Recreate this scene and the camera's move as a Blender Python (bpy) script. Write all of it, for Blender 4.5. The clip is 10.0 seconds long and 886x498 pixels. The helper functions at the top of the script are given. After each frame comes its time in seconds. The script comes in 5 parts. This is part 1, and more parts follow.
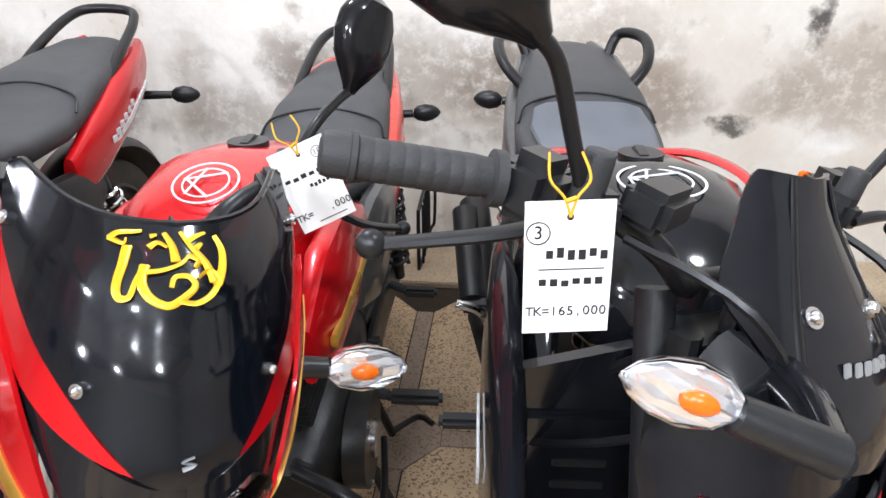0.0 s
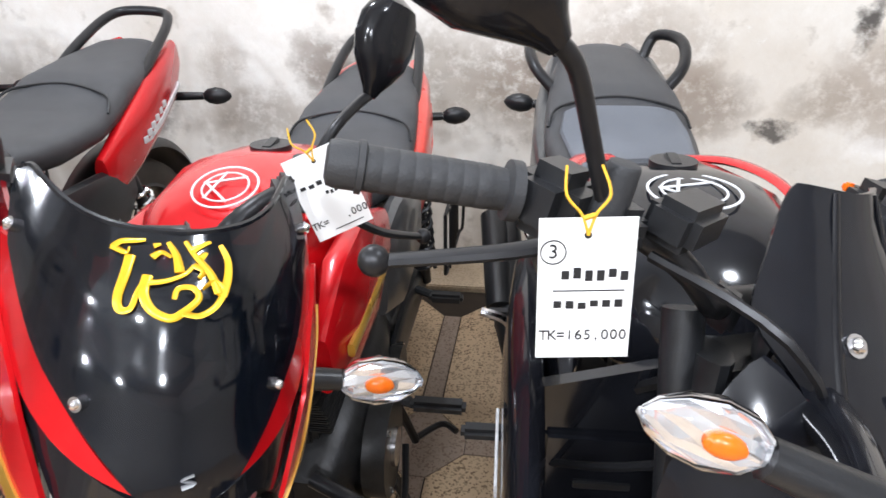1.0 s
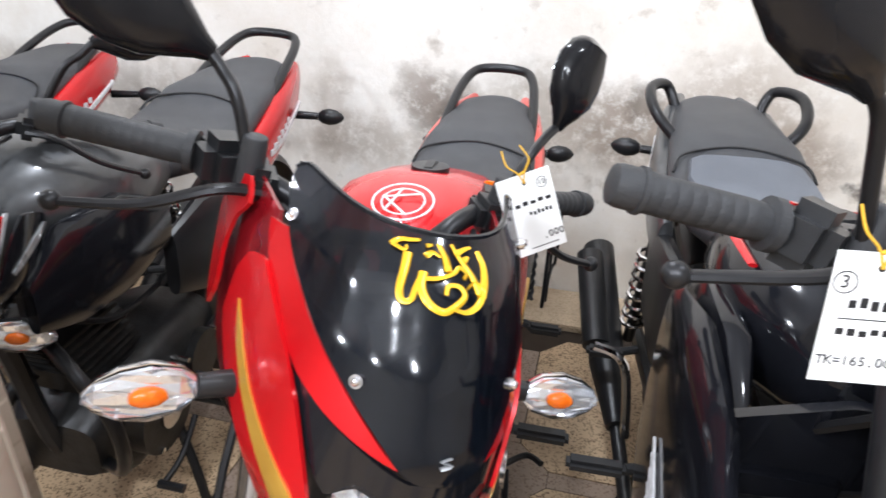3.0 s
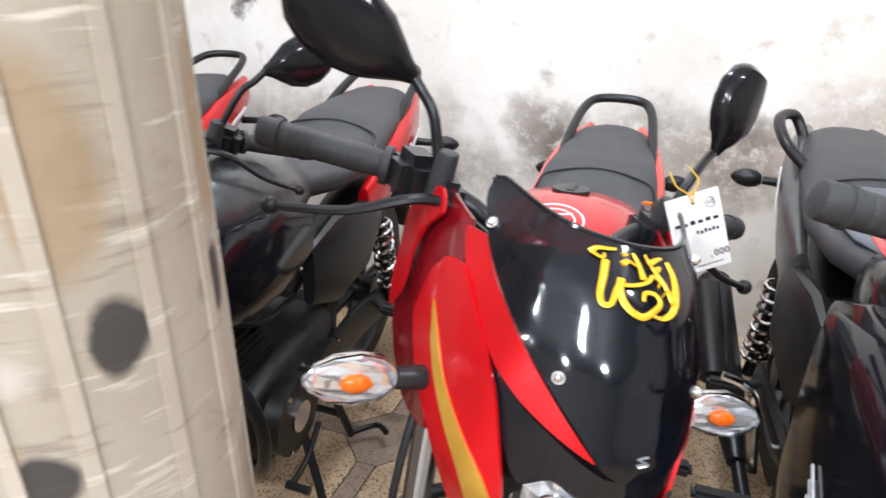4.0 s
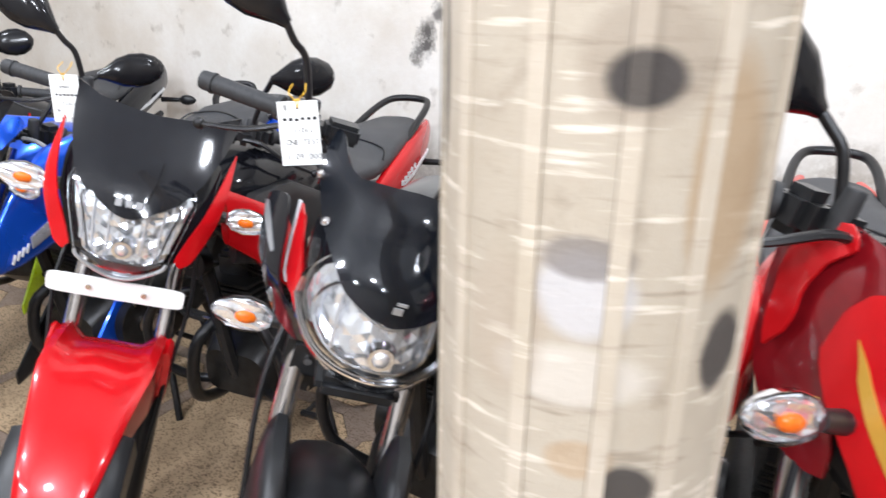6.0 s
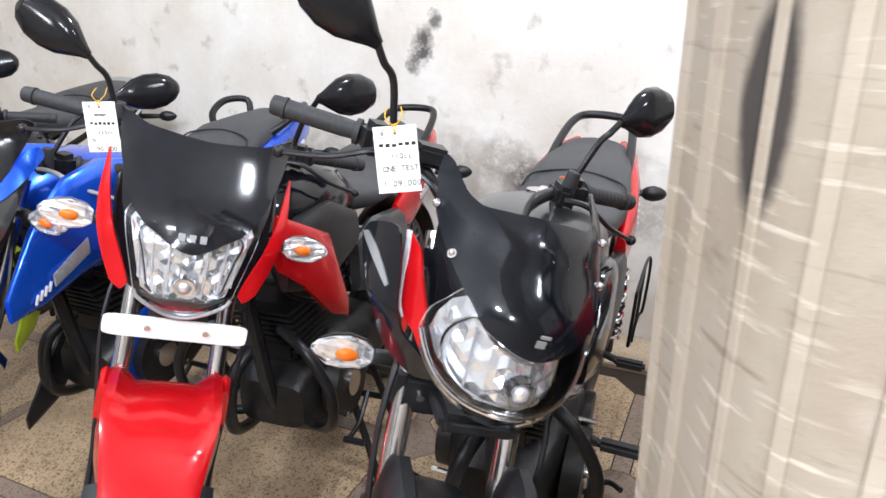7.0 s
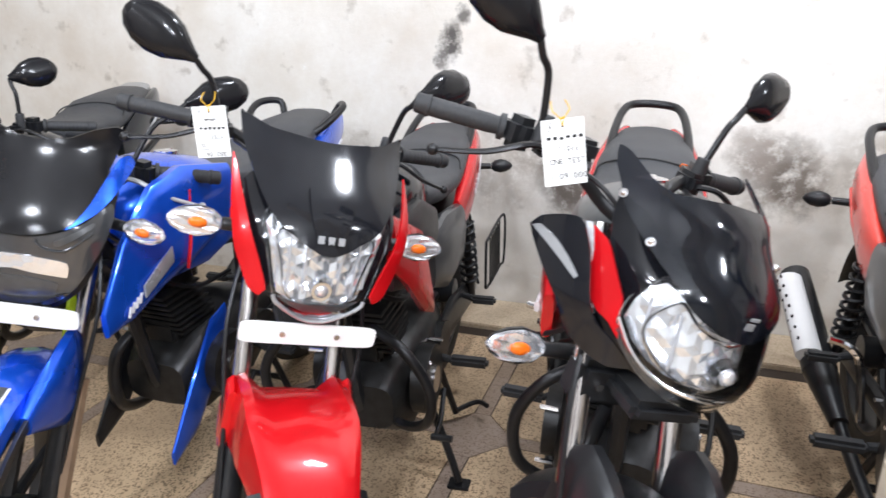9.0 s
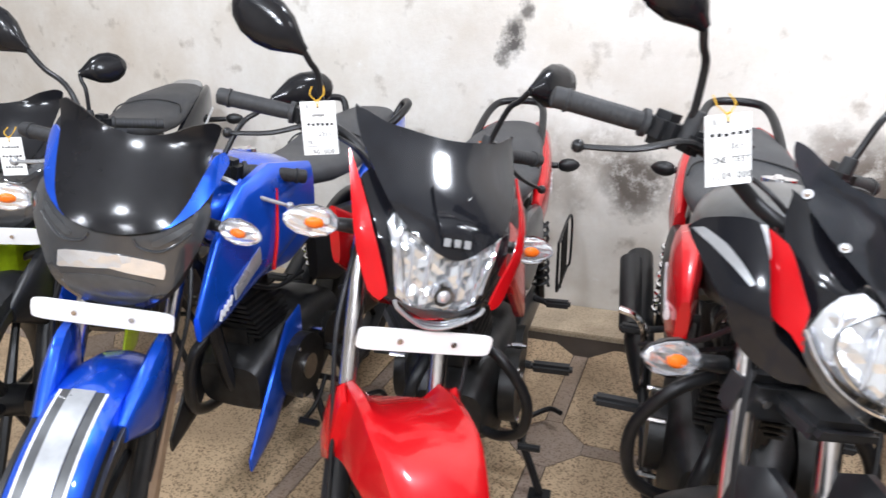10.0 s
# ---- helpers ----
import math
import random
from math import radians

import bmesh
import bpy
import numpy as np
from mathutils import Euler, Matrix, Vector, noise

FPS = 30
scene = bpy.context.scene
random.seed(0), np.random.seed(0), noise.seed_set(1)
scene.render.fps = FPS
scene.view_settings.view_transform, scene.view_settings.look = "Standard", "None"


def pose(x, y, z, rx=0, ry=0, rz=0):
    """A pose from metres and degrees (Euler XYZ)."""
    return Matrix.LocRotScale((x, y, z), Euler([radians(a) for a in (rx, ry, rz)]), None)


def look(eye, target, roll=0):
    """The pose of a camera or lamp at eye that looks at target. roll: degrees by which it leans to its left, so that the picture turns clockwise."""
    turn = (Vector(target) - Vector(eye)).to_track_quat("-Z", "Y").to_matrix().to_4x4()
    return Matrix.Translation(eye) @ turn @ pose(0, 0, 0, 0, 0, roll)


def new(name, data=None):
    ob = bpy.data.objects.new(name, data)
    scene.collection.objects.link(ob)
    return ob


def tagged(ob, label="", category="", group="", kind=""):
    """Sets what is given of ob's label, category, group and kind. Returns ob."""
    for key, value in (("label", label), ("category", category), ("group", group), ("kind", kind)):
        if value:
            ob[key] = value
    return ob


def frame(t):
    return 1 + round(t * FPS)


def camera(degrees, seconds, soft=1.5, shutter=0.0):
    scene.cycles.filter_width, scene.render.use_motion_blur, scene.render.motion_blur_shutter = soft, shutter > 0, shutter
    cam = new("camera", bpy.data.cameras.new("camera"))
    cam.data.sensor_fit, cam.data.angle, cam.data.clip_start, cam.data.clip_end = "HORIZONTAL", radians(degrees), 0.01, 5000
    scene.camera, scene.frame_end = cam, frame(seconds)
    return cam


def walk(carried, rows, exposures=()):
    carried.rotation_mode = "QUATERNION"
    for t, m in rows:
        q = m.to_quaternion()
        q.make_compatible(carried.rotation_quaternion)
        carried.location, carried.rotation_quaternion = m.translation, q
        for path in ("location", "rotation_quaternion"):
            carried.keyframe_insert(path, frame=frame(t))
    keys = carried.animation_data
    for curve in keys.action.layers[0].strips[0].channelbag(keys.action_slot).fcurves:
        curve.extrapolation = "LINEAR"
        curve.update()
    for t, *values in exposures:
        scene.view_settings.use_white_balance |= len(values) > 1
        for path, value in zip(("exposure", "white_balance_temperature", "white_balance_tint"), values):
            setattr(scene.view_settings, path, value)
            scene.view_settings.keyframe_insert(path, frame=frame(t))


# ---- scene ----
import collections
from mathutils.geometry import delaunay_2d_cdt

cam = camera(68.0, 10.0, soft=1.5, shutter=0.5)
PATH = [
    (0, (-0.207, 0.556, 1.258), (-0.41, 2.274, 0.255), -1.3),
    (0.5, (-0.191, 0.572, 1.257), (-0.434, 2.285, 0.254), -1.8),
    (1, (-0.196, 0.583, 1.254), (-0.498, 2.29, 0.256), -2.0),
    (1.5, (-0.209, 0.581, 1.253), (-0.593, 2.288, 0.284), -1.2),
    (2, (-0.251, 0.556, 1.256), (-0.635, 2.279, 0.317), -0.1),
    (2.5, (-0.305, 0.53, 1.257), (-0.676, 2.27, 0.343), 1.2),
    (2.7, (-0.323, 0.521, 1.26), (-0.703, 2.261, 0.349), 1.5),
    (4, (-0.427, 0.433, 1.258), (-1.085, 2.134, 0.436), 0.4),
    (4.5, (-0.49, 0.388, 1.25), (-1.181, 2.093, 0.466), 1.4),
    (5, (-0.563, 0.365, 1.264), (-1.291, 2.04, 0.448), 0.6),
    (5.5, (-0.613, 0.327, 1.239), (-1.494, 1.969, 0.512), 1.3),
    (5.9, (-0.678, 0.305, 1.233), (-1.591, 1.948, 0.547), 0.9),
    (6.2, (-0.74, 0.282, 1.242), (-1.655, 1.925, 0.563), -0.0),
    (7.3, (-0.968, 0.228, 1.257), (-1.701, 1.965, 0.591), -1.1),
    (7.5, (-0.998, 0.222, 1.253), (-1.701, 1.982, 0.613), -1.4),
    (8, (-1.066, 0.203, 1.263), (-1.71, 1.983, 0.619), -1.6),
    (8.3, (-1.111, 0.177, 1.263), (-1.736, 1.952, 0.584), -1.6),
    (8.5, (-1.118, 0.165, 1.263), (-1.745, 1.935, 0.574), -1.6),
    (9, (-1.174, 0.125, 1.262), (-1.868, 1.867, 0.567), -2.3),
    (9.5, (-1.255, 0.114, 1.253), (-1.977, 1.849, 0.569), -1.7),
    (10, (-1.362, 0.114, 1.253), (-2.098, 1.839, 0.559), -2.4),
]
walk(cam, [(t, look(e, a, r)) for t, e, a, r in PATH])

# ---- light ----
scene.view_settings.exposure = 0.38
w = bpy.data.worlds.new("room_dark")
scene.world = w
w.use_nodes = True
w.node_tree.nodes["Background"].inputs[0].default_value = (0.75, 0.85, 1.0, 1)
w.node_tree.nodes["Background"].inputs[1].default_value = 0.3
LAMPS = [(-3.0, 0.8, 60), (-1.75, -0.5, 70), (-0.95, 1.8, 58), (-0.35, -0.6, 80), (0.7, 1.1, 46), (-1.1, -1.7, 62), (0.55, -1.0, 108), (-2.6, -1.6, 60)]
for lx, ly, power in LAMPS:
    d = bpy.data.lights.new("ceiling_lamp", "POINT")
    d.energy, d.shadow_soft_size, d.color = power, 0.085, (0.875, 0.93, 1.03)
    new("ceiling_lamp", d).location = (lx, ly, 2.5)


# ---- materials ----
def M(name, col, rough=0.5, metal=0.0, col2=None, scale=40, amount=0.5, bump=0.0, bscale=200, coat=0.0, trans=0.0, rvar=0.1, ior=1.45, spec=0.5):
    m = bpy.data.materials.new(name)
    m.use_nodes = True
    t = m.node_tree
    p = t.nodes["Principled BSDF"]
    c2 = col2 or tuple(c * 0.72 for c in col)
    tc = t.nodes.new("ShaderNodeTexCoord")
    n = t.nodes.new("ShaderNodeTexNoise")
    n.inputs["Scale"].default_value, n.inputs["Detail"].default_value = scale, 6
    r = t.nodes.new("ShaderNodeValToRGB")
    r.color_ramp.elements[0].position, r.color_ramp.elements[1].position = 0.5 - amount * 0.3, 0.5 + amount * 0.3
    r.color_ramp.elements[0].color, r.color_ramp.elements[1].color = (*c2, 1), (*col, 1)
    t.links.new(tc.outputs["Object"], n.inputs["Vector"])
    t.links.new(n.outputs["Fac"], r.inputs[0])
    t.links.new(r.outputs[0], p.inputs["Base Color"])
    n2 = t.nodes.new("ShaderNodeTexNoise")
    n2.inputs["Scale"].default_value, n2.inputs["Detail"].default_value = scale * 0.25, 8
    mr = t.nodes.new("ShaderNodeMapRange")
    mr.inputs["To Min"].default_value, mr.inputs["To Max"].default_value = max(0.02, rough - rvar), min(1, rough + rvar)
    t.links.new(tc.outputs["Object"], n2.inputs["Vector"])
    t.links.new(n2.outputs["Fac"], mr.inputs["Value"])
    t.links.new(mr.outputs[0], p.inputs["Roughness"])
    p.inputs["Metallic"].default_value, p.inputs["Coat Weight"].default_value = metal, coat
    p.inputs["Coat Roughness"].default_value = 0.05
    p.inputs["Specular IOR Level"].default_value = spec
    p.inputs["Transmission Weight"].default_value, p.inputs["IOR"].default_value = trans, ior
    if bump:
        n3 = t.nodes.new("ShaderNodeTexNoise")
        n3.inputs["Scale"].default_value, n3.inputs["Detail"].default_value = bscale, 4
        bp = t.nodes.new("ShaderNodeBump")
        bp.inputs["Strength"].default_value, bp.inputs["Distance"].default_value = bump, 0.002
        t.links.new(tc.outputs["Object"], n3.inputs["Vector"])
        t.links.new(n3.outputs["Fac"], bp.inputs["Height"])
        t.links.new(bp.outputs[0], p.inputs["Normal"])
    return m


RED = M("red_paint", (0.64, 0.007, 0.011), 0.25, 0.22, (0.44, 0.004, 0.008), 9, 1, coat=0.45, rvar=0.07, spec=0.28)
# Darker copy of the red paint, with side shade put into its colour.
SHADE_RED = M("shaded_red_paint", (0.21, 0.006, 0.010), 0.24, 0.0, (0.16, 0.004, 0.008), 60, 1, coat=0.6, rvar=0.06)
ORED = M("orange_red_paint", (0.72, 0.05, 0.03), 0.3, 0.0, (0.62, 0.035, 0.025), 60, 1, coat=0.6)
BLUE = M("blue_paint", (0.010, 0.12, 0.80), 0.28, 0.62, (0.006, 0.075, 0.60), 9, 1, coat=0.8, rvar=0.06)
LIME = M("lime_paint", (0.55, 0.75, 0.02), 0.3, 0.0, None, 60, 1, coat=0.6)
GLOSS = M("black_gloss", (0.009, 0.010, 0.013), 0.11, 0.0, (0.006, 0.006, 0.008), 30, 1, coat=0.2, rvar=0.05, spec=0.32)
VISOR = M("smoked_visor", (0.006, 0.009, 0.015), 0.10, 0.0, (0.004, 0.006, 0.010), 12, 1, coat=0.6, rvar=0.05, spec=0.6)


def see_through(m, tint, share):
    """Lets part of the light straight through a dark plastic."""
    t = m.node_tree
    tr, mx = t.nodes.new("ShaderNodeBsdfTransparent"), t.nodes.new("ShaderNodeMixShader")
    tr.inputs[0].default_value = (*tint, 1)
    mx.inputs[0].default_value = share
    t.links.new(t.nodes["Principled BSDF"].outputs[0], mx.inputs[1])
    t.links.new(tr.outputs[0], mx.inputs[2])
    t.links.new(mx.outputs[0], t.nodes["Material Output"].inputs[0])
    return m


see_through(VISOR, (0.34, 0.31, 0.35), 0.46)
SATIN = M("satin_black", (0.010, 0.010, 0.012), 0.14, 0.0, (0.007, 0.007, 0.008), 40, 1, bump=0.03, bscale=600, rvar=0.05, spec=0.32)
PLASTIC = M("black_plastic", (0.015, 0.016, 0.018), 0.36, 0.0, (0.009, 0.009, 0.010), 50, 1, bump=0.12, bscale=600)
RUBBER = M("grip_rubber", (0.028, 0.029, 0.031), 0.6, 0.0, (0.022, 0.022, 0.024), 80, 1, bump=0.25, bscale=500)
TYRE = M("tyre_rubber", (0.022, 0.021, 0.02), 0.75, 0.0, (0.05, 0.043, 0.035), 9, 0.6, bump=0.3, bscale=300)
SEAT = M("seat_vinyl", (0.055, 0.057, 0.062), 0.5, 0.0, (0.035, 0.036, 0.04), 25, 1, bump=0.35, bscale=900)
SEATG = M("grey_seat_vinyl", (0.12, 0.135, 0.16), 0.42, 0.0, (0.07, 0.08, 0.1), 9, 1, bump=0.3, bscale=800)
CHROME = M("chrome", (0.82, 0.82, 0.84), 0.10, 1.0, (0.7, 0.7, 0.72), 60, 1, rvar=0.07)
STEEL = M("fork_steel", (0.62, 0.60, 0.60), 0.2, 1.0, (0.5, 0.48, 0.48), 40, 1)
DARKMETAL = M("dark_engine_metal", (0.05, 0.05, 0.052), 0.42, 0.7, (0.025, 0.024, 0.022), 30, 1, bump=0.3, bscale=120)
SILVER = M("silver_paint", (0.42, 0.43, 0.45), 0.3, 0.5, (0.34, 0.35, 0.36), 60, 1, coat=0.4)
GREY = M("grey_panel", (0.075, 0.078, 0.082), 0.32, 0.3, (0.05, 0.052, 0.055), 60, 1, coat=0.4)
WHITEP = M("white_plate", (0.80, 0.80, 0.80), 0.35, 0.0, (0.72, 0.72, 0.71), 15, 1)
STRIPE = M("white_stripe", (0.72, 0.73, 0.75), 0.3, 0.0, None, 80, 0.5, coat=0.5)
GOLD = M("gold_sticker", (0.85, 0.52, 0.03), 0.28, 0.35, (0.72, 0.38, 0.015), 50, 1, rvar=0.1)
GOLDP = M("gold_stripe", (0.62, 0.36, 0.06), 0.3, 0.3, (0.5, 0.26, 0.03), 30, 1, coat=0.6)
AMBER = M("amber_bulb", (0.85, 0.19, 0.01), 0.25, 0.0, (0.70, 0.10, 0.005), 160, 1)
REDLENS = M("red_lens", (0.55, 0.008, 0.01), 0.12, 0.0, None, 80, 1, coat=1.0)
CARD = M("card_paper", (0.84, 0.84, 0.83), 0.7, 0.0, (0.78, 0.78, 0.76), 20, 1)
INK = M("marker_ink", (0.012, 0.012, 0.014), 0.6, 0.0, None, 80, 1)
STRING = M("yellow_string", (0.75, 0.42, 0.03), 0.8, 0.0, None, 200, 1)
WIRE = M("black_wire", (0.02, 0.02, 0.022), 0.35, 0.4, None, 80, 1)
SMOKE = M("smoked_lens", (0.045, 0.047, 0.05), 0.10, 0.0, (0.03, 0.031, 0.034), 20, 1, coat=1.0)
MIRROR = M("mirror_glass", (0.85, 0.87, 0.88), 0.03, 1.0, (0.82, 0.84, 0.85), 20, 1, rvar=0.02)
TAN = M("dusty_fork", (0.32, 0.22, 0.14), 0.6, 0.2, (0.22, 0.15, 0.10), 30, 1)


def clear_lens():
    m = bpy.data.materials.new("clear_lens")
    m.use_nodes = True
    t = m.node_tree
    t.nodes.remove(t.nodes["Principled BSDF"])
    tr, gl, mx = t.nodes.new("ShaderNodeBsdfTransparent"), t.nodes.new("ShaderNodeBsdfGlossy"), t.nodes.new("ShaderNodeMixShader")
    fr = t.nodes.new("ShaderNodeFresnel")
    fr.inputs[0].default_value = 1.28
    tr.inputs[0].default_value = (0.96, 0.97, 0.98, 1)
    gl.inputs["Roughness"].default_value = 0.06
    t.links.new(fr.outputs[0], mx.inputs[0])
    t.links.new(tr.outputs[0], mx.inputs[1])
    t.links.new(gl.outputs[0], mx.inputs[2])
    t.links.new(mx.outputs[0], t.nodes["Material Output"].inputs[0])
    return m


GLASS = clear_lens()


def facet_chrome():
    m = M("headlight_reflector", (0.93, 0.94, 0.96), 0.17, 0.80, (0.80, 0.81, 0.84), 30, 1)
    t = m.node_tree
    v = t.nodes.new("ShaderNodeTexVoronoi")
    v.inputs["Scale"].default_value = 46
    bp = t.nodes.new("ShaderNodeBump")
    bp.inputs["Strength"].default_value, bp.inputs["Distance"].default_value = 0.35, 0.003
    tc = t.nodes.new("ShaderNodeTexCoord")
    t.links.new(tc.outputs["Object"], v.inputs["Vector"])
    t.links.new(v.outputs["Distance"], bp.inputs["Height"])
    t.links.new(bp.outputs[0], t.nodes["Principled BSDF"].inputs["Normal"])
    return m


REFLECTOR = facet_chrome()
LAMPCUP = M("lamp_cup", (0.88, 0.88, 0.90), 0.22, 0.72, (0.66, 0.66, 0.69), 60, 1, bump=0.5, bscale=160)


def plaster(name, base, stain, dark, spots, axes, scale=2.2, wobble=0.2, streaks=False):
    """Stained plaster; spots: (a, b, radius a, radius b, darkness) on the two object axes given."""
    m = bpy.data.materials.new(name)
    m.use_nodes = True
    t = m.node_tree
    p = t.nodes["Principled BSDF"]
    p.inputs["Roughness"].default_value = 0.85
    tc = t.nodes.new("ShaderNodeTexCoord")

    def noise_node(sc, detail=8, rough=0.6):
        n = t.nodes.new("ShaderNodeTexNoise")
        n.inputs["Scale"].default_value, n.inputs["Detail"].default_value, n.inputs["Roughness"].default_value = sc, detail, rough
        t.links.new(tc.outputs["Object"], n.inputs["Vector"])
        return n

    def mix(fac, a, b):
        x = t.nodes.new("ShaderNodeMix")
        x.data_type = "RGBA"
        for sock, val in ((x.inputs[0], fac), (x.inputs[6], a), (x.inputs[7], b)):
            if isinstance(val, tuple):
                sock.default_value = (*val, 1)
            elif isinstance(val, float):
                sock.default_value = val
            else:
                t.links.new(val, sock)
        return x.outputs[2]

    def ramp(sock, lo, hi, top=1.0):
        r = t.nodes.new("ShaderNodeMapRange")
        r.inputs[1].default_value, r.inputs[2].default_value, r.inputs[4].default_value = lo, hi, top
        t.links.new(sock, r.inputs[0])
        return r.outputs[0]

    col = mix(ramp(noise_node(scale).outputs[0], 0.42, 0.68), base, stain)
    col = mix(ramp(noise_node(scale * 3.4).outputs[0], 0.60, 0.74, 0.75), col, dark)
    col = mix(ramp(noise_node(38).outputs[0], 0.35, 0.8, 0.35), col, stain)
    if streaks:
        mp = t.nodes.new("ShaderNodeMapping")
        mp.inputs["Scale"].default_value = (14, 14, 120)
        t.links.new(tc.outputs["Object"], mp.inputs[0])
        sn = t.nodes.new("ShaderNodeTexNoise")
        sn.inputs["Scale"].default_value, sn.inputs["Detail"].default_value = 1.0, 6
        t.links.new(mp.outputs[0], sn.inputs["Vector"])
        col = mix(ramp(sn.outputs[0], 0.60, 0.72, 0.6), col, dark)
        col = mix(ramp(sn.outputs[0], 0.40, 0.28, 0.5), col, (0.78, 0.72, 0.63))
    sep = t.nodes.new("ShaderNodeSeparateXYZ")
    wob = t.nodes.new("ShaderNodeVectorMath")
    wob.operation = "MULTIPLY_ADD"
    wob.inputs[1].default_value = (wobble, wobble, wobble)
    t.links.new(noise_node(7, 10, 0.68).outputs["Color"], wob.inputs[0])
    t.links.new(tc.outputs["Object"], wob.inputs[2])
    t.links.new(wob.outputs[0], sep.inputs[0])

    def calc(op, a, b):
        k = t.nodes.new("ShaderNodeMath")
        k.operation = op
        for i, val in enumerate((a, b)):
            if isinstance(val, (int, float)):
                k.inputs[i].default_value = val
            else:
                t.links.new(val, k.inputs[i])
        return k.outputs[0]

    grain = None
    if axes == (0, 2) and not streaks:
        grain = ramp(noise_node(19, 12, 0.72).outputs[0], 0.28, 0.52)
        col = mix(ramp(noise_node(11, 10, 0.75).outputs[0], 0.63, 0.70, 0.8), col, (0.80, 0.79, 0.77))
        col = mix(ramp(noise_node(31, 8, 0.7).outputs[0], 0.68, 0.76, 0.35), col, dark)
    for sa, sb, ra, rb, tone, depth in spots:
        da = calc("DIVIDE", calc("SUBTRACT", sep.outputs[axes[0]], sa + wobble * 0.5), ra)
        db = calc("DIVIDE", calc("SUBTRACT", sep.outputs[axes[1]], sb + wobble * 0.5), rb)
        d = calc("ADD", calc("MULTIPLY", da, da), calc("MULTIPLY", db, db))
        r = t.nodes.new("ShaderNodeMapRange")
        r.inputs[1].default_value, r.inputs[2].default_value, r.inputs[3].default_value, r.inputs[4].default_value = 0.5 if streaks else 0.15, 1.0, depth, 0.0
        t.links.new(d, r.inputs[0])
        col = mix(calc("MULTIPLY", r.outputs[0], grain), col, tone) if grain is not None else mix(r.outputs[0], col, tone)
    t.links.new(col, p.inputs["Base Color"])
    bp = t.nodes.new("ShaderNodeBump")
    bp.inputs["Strength"].default_value, bp.inputs["Distance"].default_value = 0.35, 0.006
    t.links.new(noise_node(26, 10, 0.7).outputs[0], bp.inputs["Height"])
    t.links.new(bp.outputs[0], p.inputs["Normal"])
    return m


def terrazzo(name, base, chip, chip2, amount):
    m = bpy.data.materials.new(name)
    m.use_nodes = True
    t = m.node_tree
    p = t.nodes["Principled BSDF"]
    geo = t.nodes.new("ShaderNodeNewGeometry")
    v = t.nodes.new("ShaderNodeTexVoronoi")
    v.inputs["Scale"].default_value = 210
    t.links.new(geo.outputs["Position"], v.inputs["Vector"])
    sp = t.nodes.new("ShaderNodeSeparateColor")
    t.links.new(v.outputs["Color"], sp.inputs[0])
    r = t.nodes.new("ShaderNodeValToRGB")
    r.color_ramp.interpolation = "CONSTANT"
    r.color_ramp.elements[0].color = (*chip, 1)
    e = r.color_ramp.elements.new(amount)
    e.color = (*chip2, 1)
    r.color_ramp.elements[2].position = amount * 2
    r.color_ramp.elements[2].color = (*base, 1)
    t.links.new(sp.outputs[0], r.inputs[0])
    n = t.nodes.new("ShaderNodeTexNoise")
    n.inputs["Scale"].default_value, n.inputs["Detail"].default_value = 3.0, 9
    t.links.new(geo.outputs["Position"], n.inputs["Vector"])
    mr = t.nodes.new("ShaderNodeMapRange")
    mr.inputs[1].default_value, mr.inputs[2].default_value, mr.inputs[4].default_value = 0.42, 0.72, 0.65
    t.links.new(n.outputs[0], mr.inputs[0])
    x = t.nodes.new("ShaderNodeMix")
    x.data_type = "RGBA"
    x.inputs[7].default_value = (0.24, 0.165, 0.10, 1)
    t.links.new(mr.outputs[0], x.inputs[0])
    t.links.new(r.outputs[0], x.inputs[6])
    t.links.new(x.outputs[2], p.inputs["Base Color"])
    r2 = t.nodes.new("ShaderNodeMapRange")
    r2.inputs[3].default_value, r2.inputs[4].default_value = 0.3, 0.65
    t.links.new(n.outputs[0], r2.inputs[0])
    t.links.new(r2.outputs[0], p.inputs["Roughness"])
    return m


